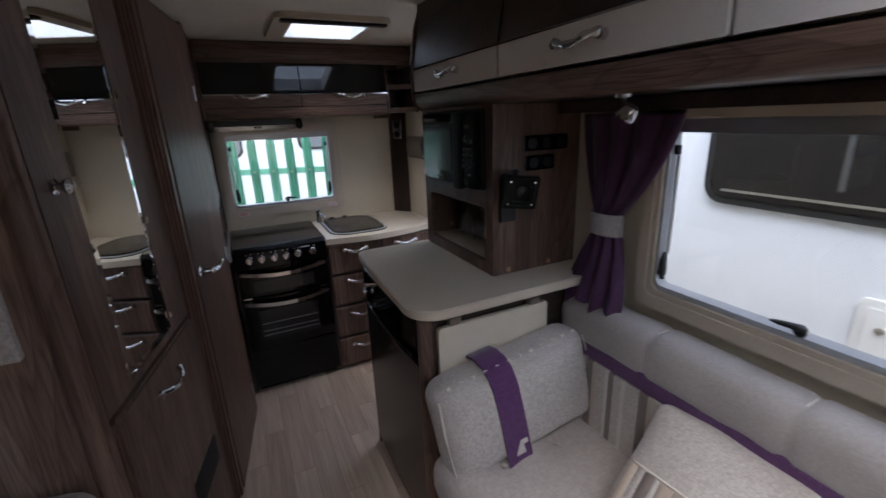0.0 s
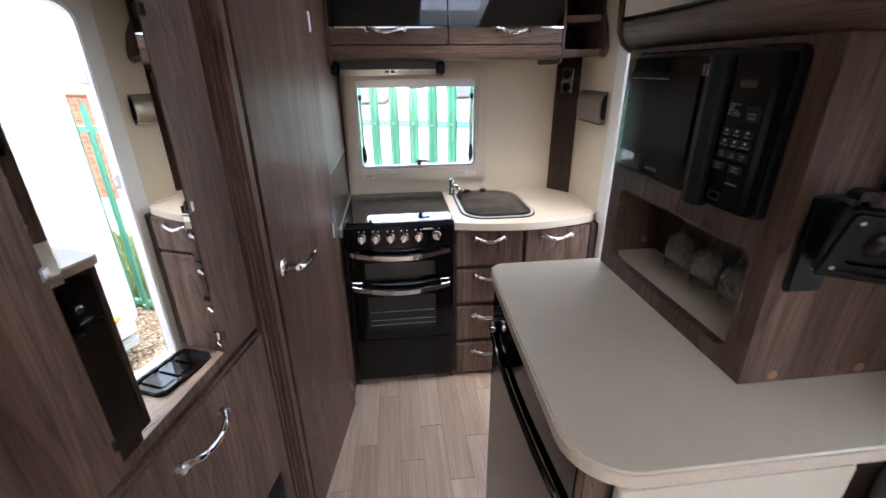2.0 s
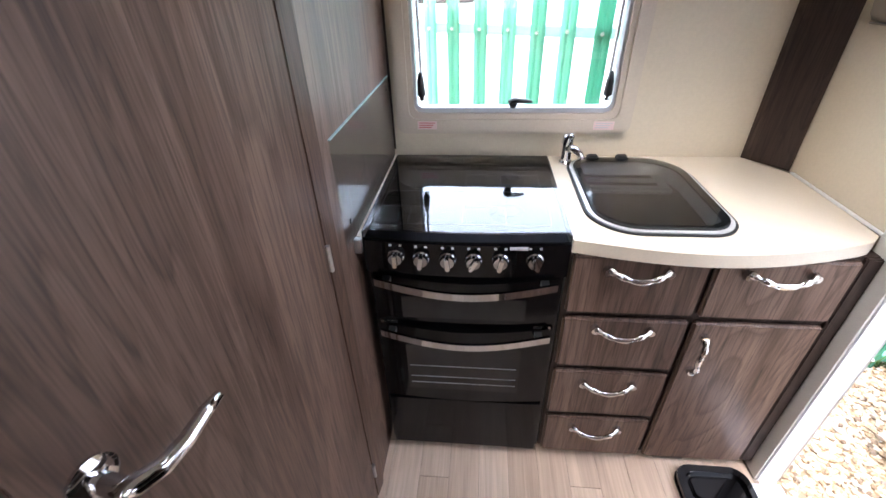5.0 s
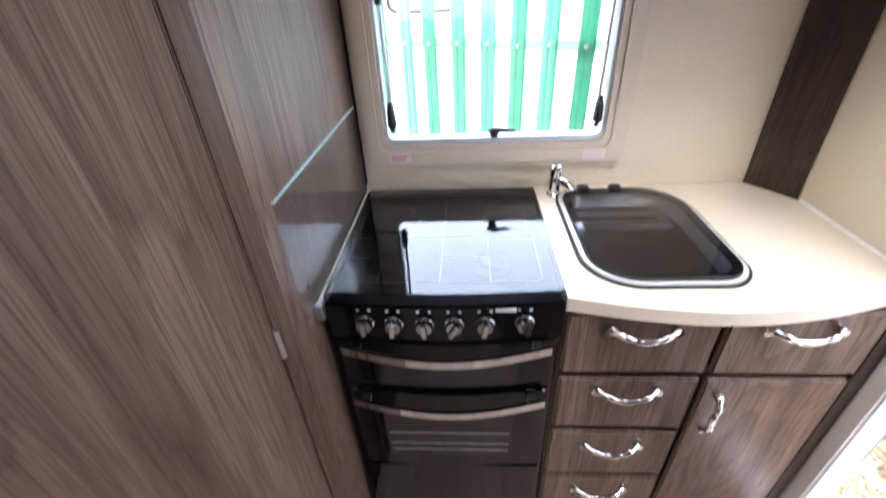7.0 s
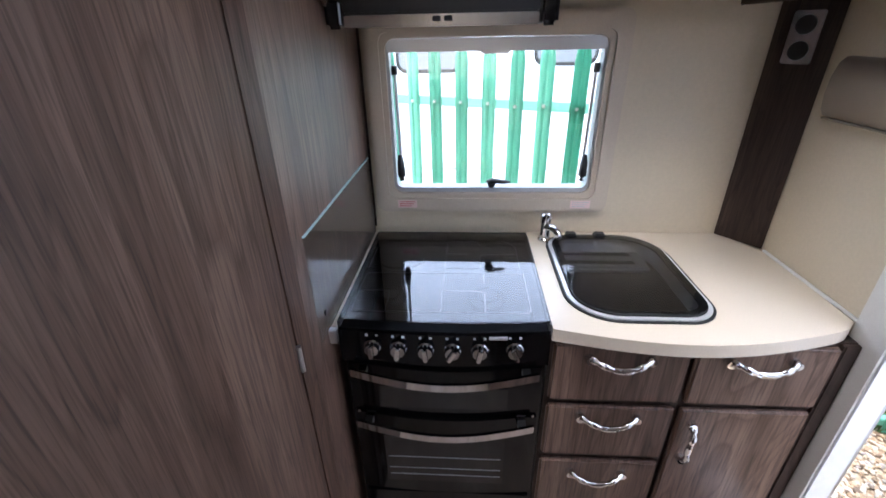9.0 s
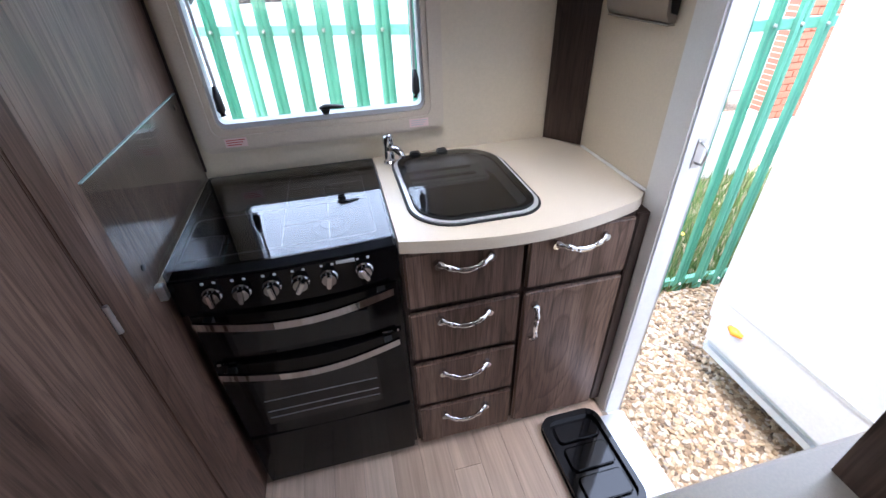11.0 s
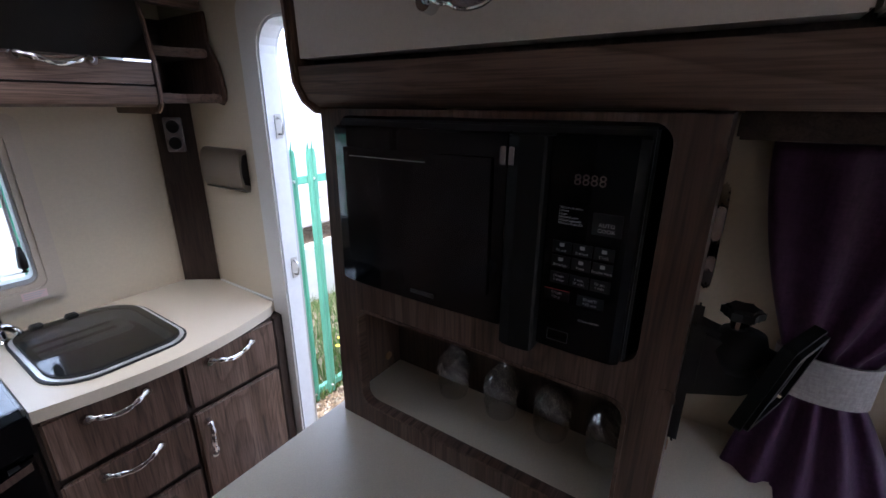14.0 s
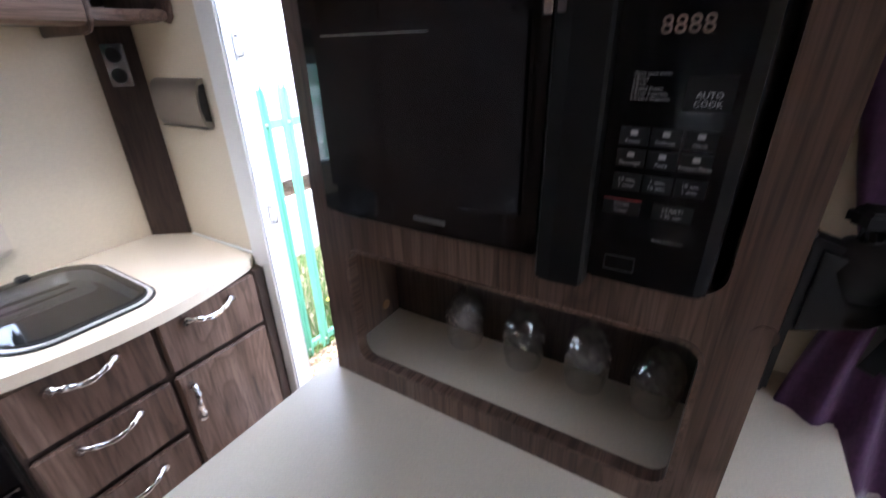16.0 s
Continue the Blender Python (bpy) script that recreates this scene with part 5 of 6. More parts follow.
part("notice", ring(rrect(1.298, 1.323, 1.284, 1.298, 0.001), rrect(1.2985, 1.3225, 1.2845, 1.2975, 0.001), "x", FX - 0.0021, FX - 0.0012), DARK_GREY, pnl, "small outlined symbol plate")
words("KOR-6L5BDBM", 0.0035, 1.277, 1.318, pnl)

mw.location.z += 0.009

# stem glasses hanging upside down in the niche
proto = thing("wine_glass", (0, 0, 0), "cut crystal wine glass hanging upside down in the niche", "glass", "glasses in the niche")
def cut_bowl(profile, amount):
    b = bmesh.new()
    lathe(profile, (0, 0, 0), 36, b)
    for v in b.verts:
        if 0.045 < v.co.z < 0.112:
            a = math.atan2(v.co.y, v.co.x)
            f = 1 + amount * math.cos(a * 9) * math.cos(v.co.z * 240)
            v.co.x *= f
            v.co.y *= f
    return b


part("foot", lathe([(0.0001, 0.192), (0.027, 0.191), (0.03, 0.189), (0.008, 0.183), (0.0001, 0.182)], (0, 0, 0), 24), CRYSTAL, proto, smooth=True)
part("stem", lathe([(0.0001, 0.1822), (0.0055, 0.1815), (0.004, 0.165), (0.0075, 0.158), (0.004, 0.15), (0.005, 0.135), (0.009, 0.124), (0.0001, 0.1205)], (0, 0, 0), 12), CRYSTAL, proto)
part("bowl", cut_bowl([(0.0001, 0.1205), (0.012, 0.119), (0.021, 0.112), (0.0275, 0.1), (0.03, 0.09), (0.0305, 0.08), (0.0302, 0.07), (0.0295, 0.06), (0.0285, 0.05), (0.026, 0.03), (0.0245, 0.03), (0.0265, 0.05), (0.0278, 0.07), (0.0285, 0.08), (0.0258, 0.097), (0.018, 0.11), (0.0001, 0.117)], 0.06), CRYSTAL, proto, "cut crystal bowl")
rack = thing("glass_rack", (0.83, 1.45, 1.2), "slotted dark rack holding the glasses by their feet", "rack")
places = (1.535, 1.437, 1.345, 1.258)
zg = 1.224 - 0.192 - 0.0165
proto.matrix_basis = pose(0.834, places[0], zg)
for y in places[1:]:
    copy_thing(proto, pose(0.834, y, zg))
for y in places:
    for dy in (-0.024, 0.024):
        part("rail", box(0.78, 0.886, y + dy - 0.009, y + dy + 0.009, 1.1925, 1.1985), BLACK_PLASTIC, rack)
        part("hanger", box(0.855, 0.88, y + dy - 0.004, y + dy + 0.004, 1.199, 1.2275), BLACK_PLASTIC, rack)

# switches and socket block on the cabinet end, and the screen bracket
EY = MY0 - 0.001
sk = thing("socket_panel", (0.91, EY, 1.4), "black sockets and switches with chrome edging on the cabinet end", "socket")
for z0, z1, x0, x1, n in ((1.4, 1.45, 0.855, 1.035, 3), (1.336, 1.386, 0.862, 0.98, 2)):
    pl = part("plate", box(x0, x1, EY - 0.008, EY, z0, z1, 0.003), BLACK_GLOSS, sk)
    part("chrome_edge", box(x0 - 0.006, x0 + 0.002, EY - 0.01, EY, z0 + 0.004, z1 - 0.004, 0.002), CHROME, pl)
    w = (x1 - x0) / n
    for k in range(n):
        cx = x0 + w * (k + 0.5)
        part("surround", ring(rrect(cx - w / 2 + 0.004, cx + w / 2 - 0.004, z0 + 0.006, z1 - 0.006, 0.005), rrect(cx - w / 2 + 0.008, cx + w / 2 - 0.008, z0 + 0.01, z1 - 0.01, 0.004), "y", EY - 0.0105, EY - 0.0082), BLACK_GLOSS, pl)
        part("insert", lathe([(0.018, 0), (0.018, -0.003), (0.0001, -0.003)], (cx, EY - 0.0082, (z0 + z1) / 2), 18, axis="y"), BLACK_PLASTIC, pl)
bk = thing("screen_bracket", (0.79, EY, 1.25), "black swivel screen bracket bolted to the cabinet end", "bracket")
part("wall_plate", box(0.757, 0.822, EY - 0.01, EY, 1.172, 1.335, 0.004), BLACK_PLASTIC, bk)
part("arm", prism([(EY - 0.01, 1.325), (EY - 0.055, 1.312), (EY - 0.085, 1.27), (EY - 0.06, 1.25), (EY - 0.01, 1.232)], "x", 0.772, 0.808, 0.006), BLACK_PLASTIC, bk)
part("ball_joint", lathe([(0.0001, -0.03), (0.02, -0.024), (0.029, 0), (0.022, 0.022), (0.0001, 0.028)], (0.79, EY - 0.05, 1.3), 18), BLACK_PLASTIC, bk, smooth=True)
part("swivel_arm", sweep([(0.79, EY - 0.05, 1.297), (0.79, EY - 0.075, 1.292), (0.788, EY - 0.095, 1.285)], [0.022, 0.017, 0.02], 12), BLACK_PLASTIC, bk, smooth=True)
part("clamp_stem", rod((0.79, EY - 0.045, 1.32), (0.79, EY - 0.045, 1.34), 0.009, 0.009, 12), CHROME, bk)
part("clamp_knob", prism([(0.79 + (0.021 if k % 2 else 0.016) * math.cos(k * math.pi / 6), EY - 0.045 + (0.021 if k % 2 else 0.016) * math.sin(k * math.pi / 6)) for k in range(12)], "z", 1.338, 1.352, 0.003), BLACK_PLASTIC, bk)
plate = pose(0.782, EY - 0.088, 1.284, 14, 0, 0) @ pose(0, 0, 0, 0, 0, -21)
part("mount_plate", turned(ring(rrect(-0.055, 0.055, -0.054, 0.054, 0.008), rrect(-0.03, 0.03, -0.03, 0.03, 0.012), "y", -0.006, 0.006), plate), GRIP, bk)
part("mount_web", turned(box(-0.0295, 0.0295, 0.001, 0.0055, -0.0295, 0.0295), plate), GRIP, bk)
part("mount_rim", turned(ring(rrect(-0.052, 0.052, -0.05, 0.05, 0.008), rrect(-0.043, 0.043, -0.041, 0.041, 0.006), "y", -0.011, -0.0062), plate), GRIP, bk)
for x in (-0.05, 0.05):
    for z in (-0.05, 0.05):
        part("bolt", turned(rod((x * 0.76, -0.0062, z * 0.74), (x * 0.76, -0.0095, z * 0.74), 0.0045, 0.0035, 8), plate), CHROME, bk)

# overhead locker along the door side
rl = thing("lounge_overhead_locker", (0.9, 0.2, 1.55), "cream and walnut overhead locker with chrome handles", "locker")
RX = 0.712
y0, y1 = -1.2, 1.742
part("body", box(RX + 0.03, 1.096, y0, y1, 1.556, Z_CEIL - 0.004), DARK_X, rl)
rp = [(0.79, 1.5545), (0.745, 1.5545), (RX + 0.012, 1.566), (RX, 1.586), (RX - 0.002, 1.612), (RX + 0.03, 1.612), (RX + 0.03, 1.557), (0.79, 1.5555)]
def along_y(profile, ya, yb, bevel=0.0):
    return prism(profile, "y", ya, yb, bevel)
smooth_by_angle(part("bottom_roll", along_y(rp, y0, y1), WOOD_Y, rl))
cuts = [y1 - 0.004, 1.11, 0.46, -0.19, -0.84, y0]
for a, c in zip(cuts, cuts[1:]):
    d = part("door", prism([(RX - 0.004, 1.622), (RX - 0.006, 1.705), (RX + 0.029, 1.705), (RX + 0.029, 1.622)], "y", c + 0.002, a - 0.002, 0.003), LOCKER_CREAM, rl, "cream gloss locker door with walnut top")
    part("chrome_strip", box(RX - 0.007, RX + 0.029, c + 0.002, a - 0.002, 1.7055, 1.7105), CHROME, d)
    part("upper_panel", prism([(RX - 0.004, 1.711), (RX + 0.022, 1.86), (RX + 0.06, Z_CEIL - 0.006), (RX + 0.09, Z_CEIL - 0.006), (RX + 0.03, 1.711)], "y", c + 0.002, a - 0.002, 0.002), DARK_X, d, "dark walnut upper panel")
    wave_handle(d, (RX - 0.005, (a + c) / 2, 1.668), (0, 1, 0), (-1, 0, 0), 0.14)
part("end_panel", prism([(0.79, 1.54), (0.742, 1.545), (RX + 0.006, 1.562), (RX - 0.008, 1.59), (RX - 0.012, 1.64), (RX - 0.014, 1.71), (RX + 0.01, 1.86), (RX + 0.04, Z_CEIL - 0.004), (1.096, Z_CEIL - 0.004), (1.096, 1.5535)], "y", y1 + 0.0005, y1 + 0.013, 0.003), WOOD_Z, rl)
part("pelmet", box(0.99, 1.094, -1.2, 1.178, 1.515, 1.553, 0.004), DARK_X, rl)
sp = thing("reading_spot", (0.82, 0.758, 1.553), "small chrome reading spot under the locker", "spot lamp")
part("mount", rod((0.822, 0.758, 1.5535), (0.822, 0.758, 1.546), 0.018, 0.016, 16), ALU, sp)
part("arm", sweep([(0.822, 0.758, 1.548), (0.81, 0.745, 1.535), (0.785, 0.715, 1.522)], 0.006, 10), ALU, sp)
smooth_by_angle(part("head", turned(lathe([(0.01, 0.024), (0.019, 0.016), (0.022, 0.0), (0.02, -0.011), (0.0001, -0.009)], (0, 0, 0), 20), pose(0.77, 0.698, 1.508, 25, 20, 0)), DIMMED_CHROME, sp))

# ---- lounge seats, cushions and curtain ----
def bench(name, sx, label):
    t = thing(name, (sx * 0.72, -0.2, 0), label, "bench seat")
    xs = sorted((sx * 0.43, sx * 1.097))
    part("base", box(xs[0] + 0.02 * (sx > 0), xs[1] - 0.02 * (sx < 0), -1.38, 1.055, 0.0, 0.33), WOOD_Y, t)
    return t


bench("bench_seat", 1, "walnut bench base along the window side")
bench("bench_seat", -1, "walnut bench base along the far side")


def seat_cushion(sx, ya, yb, seed):
    xs = sorted((sx * 0.395, sx * 0.97))
    t = thing("seat_cushion", (sx * 0.7, (ya + yb) / 2, 0.33), "grey beige buttoned seat cushion on the bench", "cushion", "bench cushions")
    tufts = [(sx * x, y, 0.497, 0.024, 0.05) for x in (0.58, 0.78) for y in [ya + 0.2 + 0.24 * k for k in range(int((yb - ya - 0.2) / 0.24) + 1)]]
    part("pad", soft_block(xs[0], xs[1], ya, yb, 0.331, 0.494, 0.06, 0.016, 22, 0.004, seed, tufts), GREY_CLOTH, t, smooth=True)
    for x, y, z, _, _ in tufts:
        part("button", lathe([(0.0001, 0.006), (0.008, 0.005), (0.011, 0.0), (0.0001, -0.004)], (x, y, 0.492), 10), GREY_CLOTH, t, smooth=True)
    return t


for sx in (1, -1):
    seat_cushion(sx, 0.2, 1.05, 3 + sx)
    seat_cushion(sx, -0.68, 0.19, 7 + sx)

# long wall-side back cushions: stitched top roll, purple band, striped lower part
for sx in (1, -1):
    ya, yb = -0.76, 1.078
    t = thing("back_cushion", (sx * 1.0, 0.16, 0.455), "long taupe back cushion with purple band and striped lower panel", "cushion", "bench cushions")
    seams = (0.72, 0.36, 0.0, -0.36)
    b = bmesh.new()
    outline = rrect(0.94, 1.094, 0.745, 0.912, 0.06, 7)
    rows = []
    for k in range(185):
        y = ya + (yb - ya) * k / 184
        g = sum(math.exp(-((y - q) / 0.011) ** 2) for q in seams) * 0.008 + 0.02 * (math.exp(-(y - ya) / 0.02) + math.exp(-(yb - y) / 0.02))
        g += 0.003 * noise.noise(Vector((y * 6, sx, 0)))
        row = []
        for u, v in outline:
            c = Vector((1.017 - u, 0, 0.83 - v))
            d = c.normalized() * (g + 0.003 * noise.noise(Vector((u * 20, y * 9, v * 20))))
            row.append(b.verts.new((sx * (u + d.x), y, v + d.z)))
        rows.append(row)
    n = len(outline)
    for p, q in zip(rows, rows[1:]):
        for i in range(n):
            b.faces.new((p[i], p[(i + 1) % n], q[(i + 1) % n], q[i]))
    b.faces.new(rows[0])
    b.faces.new(rows[-1])
    part("top_roll", b, TAUPE_CLOTH, t, smooth=True)
    for q in seams:
        part("seam", sweep([(sx * x, q, z) for x, z in ((0.951, 0.79), (0.951, 0.84), (0.965, 0.885), (0.995, 0.903), (1.04, 0.905))], 0.0022, 6), STITCH, t)
    xb = sorted((sx * 0.938, sx * 1.07))
    part("band", box(xb[0], xb[1], ya + 0.001, yb - 0.001, 0.738, 0.792, 0.006), PURPLE, t, "purple band")
    y, k = ya + 0.004, 0
    widths, mats = (0.05, 0.014, 0.03, 0.02, 0.012, 0.038, 0.016, 0.03), (BEIGE_CLOTH, STRIPE_LIGHT, BEIGE_CLOTH, STRIPE_DARK, STRIPE_LIGHT, BEIGE_CLOTH, STRIPE_SAND, STRIPE_DARK)
    while y < yb - 0.006:
        w = min(widths[k % 8], yb - 0.005 - y)
        part("stripe", box(xb[0] - 0.004 * sx, xb[1] - 0.004 * sx, y, y + w, 0.46, 0.7375, 0.001), mats[k % 8], t)
        y += w
        k += 1

# bolster cushions against the cabinets
def bolster(sx, x0, x1, label):
    t = thing("bolster_cushion", ((x0 + x1) / 2, 0.97, 0.5), label, "cushion", "bolster cushions")
    tilt = pose((x0 + x1) / 2, 0.965, 0.476, -7, -8 if sx > 0 else 8, 0)
    hw = (x1 - x0) / 2
    def local(b):
        return turned(b, tilt)
    part("pad", local(soft_block(-hw, hw, -0.075, 0.075, 0.0, 0.33, 0.06, 0.026, 20, 0.003, x0)), BEIGE_CLOTH, t, smooth=True)
    sx0 = -0.108 if sx > 0 else hw - 0.25
    prof = [(-0.101, 0.01), (-0.102, 0.17), (-0.097, 0.27), (-0.08, 0.318), (-0.05, 0.342), (0.0, 0.35), (0.05, 0.342), (0.078, 0.318)]
    b = bmesh.new()
    inner = [(p * 0.93, q * 0.985 - 0.002) for p, q in prof]
    ra = [[b.verts.new((x, p, q)) for p, q in prof + inner[::-1]] for x in (sx0, sx0 + 0.085)]
    n = len(ra[0])
    for k in range(n):
        b.faces.new((ra[0][k], ra[0][(k + 1) % n], ra[1][(k + 1) % n], ra[1][k]))
    b.faces.new(ra[0])
    b.faces.new(ra[1])
    st = smooth_by_angle(part("strap", local(b), PURPLE, t, "purple strap"), 50)
    part("emblem", local(prism([(sx0 + 0.028, 0.045), (sx0 + 0.05, 0.09), (sx0 + 0.058, 0.09), (sx0 + 0.062, 0.045)], "y", -0.1055, -0.1025)), STRIPE_LIGHT, st, "pale embroidered emblem")
    part("emblem", local(box(sx0 + 0.052, sx0 + 0.075, -0.1055, -0.1025, 0.075, 0.09)), STRIPE_LIGHT, st)
    for s in (-1, 1):
        part("piping", local(sweep([(s * (hw - 0.008), -0.062, 0.04), (s * (hw - 0.004), -0.066, 0.2), (s * (hw - 0.012), -0.06, 0.3)], 0.003, 6)), STITCH, t)
    for k in range(12):
        u = -hw + 0.05 + k * (2 * hw - 0.1) / 11
        part("stitch", local(box(u - 0.006, u + 0.006, -0.062, -0.057, 0.326, 0.3345)), STITCH, t)
    return t


bolster(1, 0.428, 0.985, "oatmeal bolster cushion with purple strap against the peninsula")
bolster(-1, -1.04, -0.44, "oatmeal bolster cushion with purple strap against the wardrobe panel")
# loose scatter cushion
sc = thing("scatter_cushion", (0.8, 0.55, 0.47), "striped scatter cushion lying on the bench seat", "cushion")
tl = pose(0.838, 0.42, 0.635, 4, -45, 6)
part("pad", turned(soft_block(-0.17, 0.17, -0.2, 0.2, -0.035, 0.035, 0.03, 0.045, 16, 0.004, 5), tl), BEIGE_CLOTH, sc, smooth=True)


def pad_height(x, y):
    return 0.0365 + 0.045 * (1 - (x / 0.17) ** 2) * (1 - (y / 0.2) ** 2)


def pad_strip(xa, xb, ya, yb, lift):
    """A thin cloth strip that lies on the swollen face of the scatter cushion."""
    b, n = bmesh.new(), 9
    rows = [[[b.verts.new((xa + (xb - xa) * i / n, y, pad_height(xa + (xb - xa) * i / n, y) + dz)) for y in (ya, (ya + yb) / 2, yb)] for i in range(n + 1)] for dz in (lift, -0.006)]
    for r in rows:
        for a, c in zip(r, r[1:]):
            for i in range(2):
                b.faces.new((a[i], a[i + 1], c[i + 1], c[i]))
    for a, c, e, f in zip(rows[0], rows[0][1:], rows[1], rows[1][1:]):
        b.faces.new((a[0], c[0], f[0], e[0]))
        b.faces.new((a[2], c[2], f[2], e[2]))
    return turned(b, tl)


y = -0.185
for k in range(15):
    w = (0.034, 0.014, 0.026, 0.02, 0.03)[k % 5]
    part("stripe", pad_strip(-0.155, -0.012, y, min(0.185, y + w), 0.0025), (STRIPE_SAND, STRIPE_LIGHT, STRIPE_DARK, BEIGE_CLOTH, STRIPE_SAND)[k % 5], sc, smooth=True)
    y += w
    if y > 0.18:
        break
part("piping", turned(sweep([(-0.008, v, pad_height(-0.008, v) + 0.003) for v in [-0.18 + 0.02 * i for i in range(19)]], 0.003, 6), tl), STITCH, sc, smooth=True)


def curtain(name, yc_top, half_top, yc_tie, label, flip=1):
    t = thing(name, (1.05, yc_tie, 0.77), label, "curtain")
    b = bmesh.new()
    rows = []
    zs = [1.51 - 0.61 * i / 40 for i in range(41)]
    n = 64
    for z in zs:
        xc = 1.066
        if z > 1.2:
            u = (1.51 - z) / (1.51 - 1.2)
            k = u ** 1.6
            hw, yc, dep = half_top * (1 - k) + 0.058 * k, yc_top * (1 - k) + yc_tie * k, 0.024
        elif z > 1.13:
            hw, yc, dep = 0.056, yc_tie, 0.024
        else:
            u = (1.13 - z) / 0.23
            k = min(1, u * 1.3) ** 0.8
            hw, yc, dep, xc = 0.056 + 0.068 * k, yc_tie - 0.022 * u, 0.028 + 0.006 * u, 1.066 - 0.075 * u
        row = []
        for i in range(n):
            a = 2 * math.pi * i / n
            s = math.cos(a)
            fold = 1 + 0.45 * math.sin(s * 13 + 1.3 * math.sin(z * 6)) * (1 if z > 1.2 or z < 1.13 else 0.4)
            row.append(b.verts.new((xc + dep * math.sin(a) * fold, yc + hw * s, z + 0.01 * math.sin(s * 8) * max(0, 0.98 - z) / 0.05)))
        rows.append(row)
    for a, c in zip(rows, rows[1:]):
        for i in range(n):
            b.faces.new((a[i], a[(i + 1) % n], c[(i + 1) % n], c[i]))
    b.faces.new(rows[0])
    b.faces.new(rows[-1])
    part("drape", b, PLUM, t, smooth=True)
    out = [(1.06 + 0.037 * math.sin(a), yc_tie + 0.064 * math.cos(a)) for a in [2 * math.pi * k / 28 for k in range(28)]]
    inn = [(1.06 + 0.032 * math.sin(a), yc_tie + 0.059 * math.cos(a)) for a in [2 * math.pi * k / 28 for k in range(28)]]
    smooth_by_angle(part("tieback", ring(out, inn, "z", 1.13, 1.2), SILVER_CLOTH, t, "silver grey tieback"))
    return t


curtain("curtain", 0.95, 0.18, 1.0, "plum satin curtain gathered in a silver tieback beside the window")

# ---- outside ----
def brick_wall_material():
    m = material("distant_brickwork", (0.4, 0.14, 0.08), 0.9)
    t = m.node_tree.nodes.new("ShaderNodeTexBrick")
    t.inputs["Scale"].default_value = 4.5
    t.inputs["Color1"].default_value, t.inputs["Color2"].default_value, t.inputs["Mortar"].default_value = (0.42, 0.15, 0.09, 1), (0.33, 0.11, 0.07, 1), (0.5, 0.45, 0.38, 1)
    tc = m.node_tree.nodes.new("ShaderNodeTexCoord")
    mp = m.node_tree.nodes.new("ShaderNodeMapping")
    mp.inputs["Rotation"].default_value = (radians(90), 0, 0)
    m.node_tree.links.new(tc.outputs["Object"], mp.inputs["Vector"])
    m.node_tree.links.new(mp.outputs["Vector"], t.inputs["Vector"])
    base_of(m, t.outputs["Color"])
    return m


GZ = -0.6
ground = solid("ground", box(-90, 90, -90, 90, GZ - 0.2, GZ), GROUND, "golden gravel ground of the caravan yard", "ground", kind="structure")


def palisade(a, b, pitch, rail_z, top_z, post_at, label):
    """A straight run of steel palisade fence from a to b."""
    a, b = Vector((*a, GZ)), Vector((*b, GZ))
    d, length = (b - a).normalized(), (b - a).length
    m = Matrix.Translation(a) @ Matrix(((d.x, -d.y, 0, 0), (d.y, d.x, 0, 0), (0, 0, 1, 0), (0, 0, 0, 1)))
    t = thing("palisade_fence", a, label, "fence", "yard fence")
    h = top_z - GZ
    pb = bmesh.new()
    prof = [(-0.04, 0.0), (-0.027, -0.013), (-0.011, -0.015), (0.0, -0.008), (0.011, -0.015), (0.027, -0.013), (0.04, 0.0)]
    rows = [[pb.verts.new((u * k, v, z)) for u, v in prof] for z, k in ((0.015, 1.0), (h - 0.14, 1.0), (h - 0.085, 0.8))]
    for r, s in zip(rows, rows[1:]):
        for i in range(6):
            pb.faces.new((r[i], r[i + 1], s[i + 1], s[i]))
    for i0, i1, z, u in ((0, 1, h - 0.03, -0.034), (2, 4, h, 0.0), (5, 6, h - 0.03, 0.034)):
        tip = pb.verts.new((u, -0.026, z))
        for i in range(i0, i1):
            pb.faces.new((rows[-1][i], rows[-1][i + 1], tip))
    bmesh.ops.solidify(pb, geom=pb.faces[:], thickness=0.003)
    me = bpy.data.meshes.new("pale")
    pb.to_mesh(me)
    pb.free()
    me.materials.append(FENCE_GREEN)
    bolt = rod((0, -0.012, 0), (0, -0.024, 0), 0.011, 0.007, 8)
    bme = bpy.data.meshes.new("bolt")
    bolt.to_mesh(bme)
    bolt.free()
    bme.materials.append(STEEL)
    base = Matrix.Translation(-a) @ m
    for k in range(int(length / pitch)):
        u = 0.05 + k * pitch
        ob = new("pale", me)
        ob.parent = t
        ob.matrix_local = base @ pose(u, -0.002, random.uniform(-0.006, 0.006), 0, random.uniform(-0.3, 0.3), 0)
        for z in (rail_z - GZ, 0.075):
            bo = new("bolt", bme)
            bo.parent = ob
            bo.matrix_local = pose(0, 0, z)
    for z in (rail_z - GZ, 0.075):
        part("rail", turned(box(0, length, 0.003, 0.045, z - 0.025, z + 0.025, 0.004), m), FENCE_GREEN, t)
    for u in post_at:
        part("post", turned(box(u - 0.03, u + 0.03, 0.046, 0.13, 0.0, h - 0.2, 0.004), m), FENCE_GREEN, t)
    return t


palisade((-2.6, 5.39), (1.62, 3.637), 0.163, 1.11, 1.48, (0.3,), "green painted steel palisade fence behind the kitchen window")
palisade((1.6, 3.5), (6.4, 3.3), 0.156, 1.09, 1.37, (3.3,), "green painted steel palisade fence beside the doorway")

# neighbouring caravan on the door side
NX, NY = 2.0, 2.92
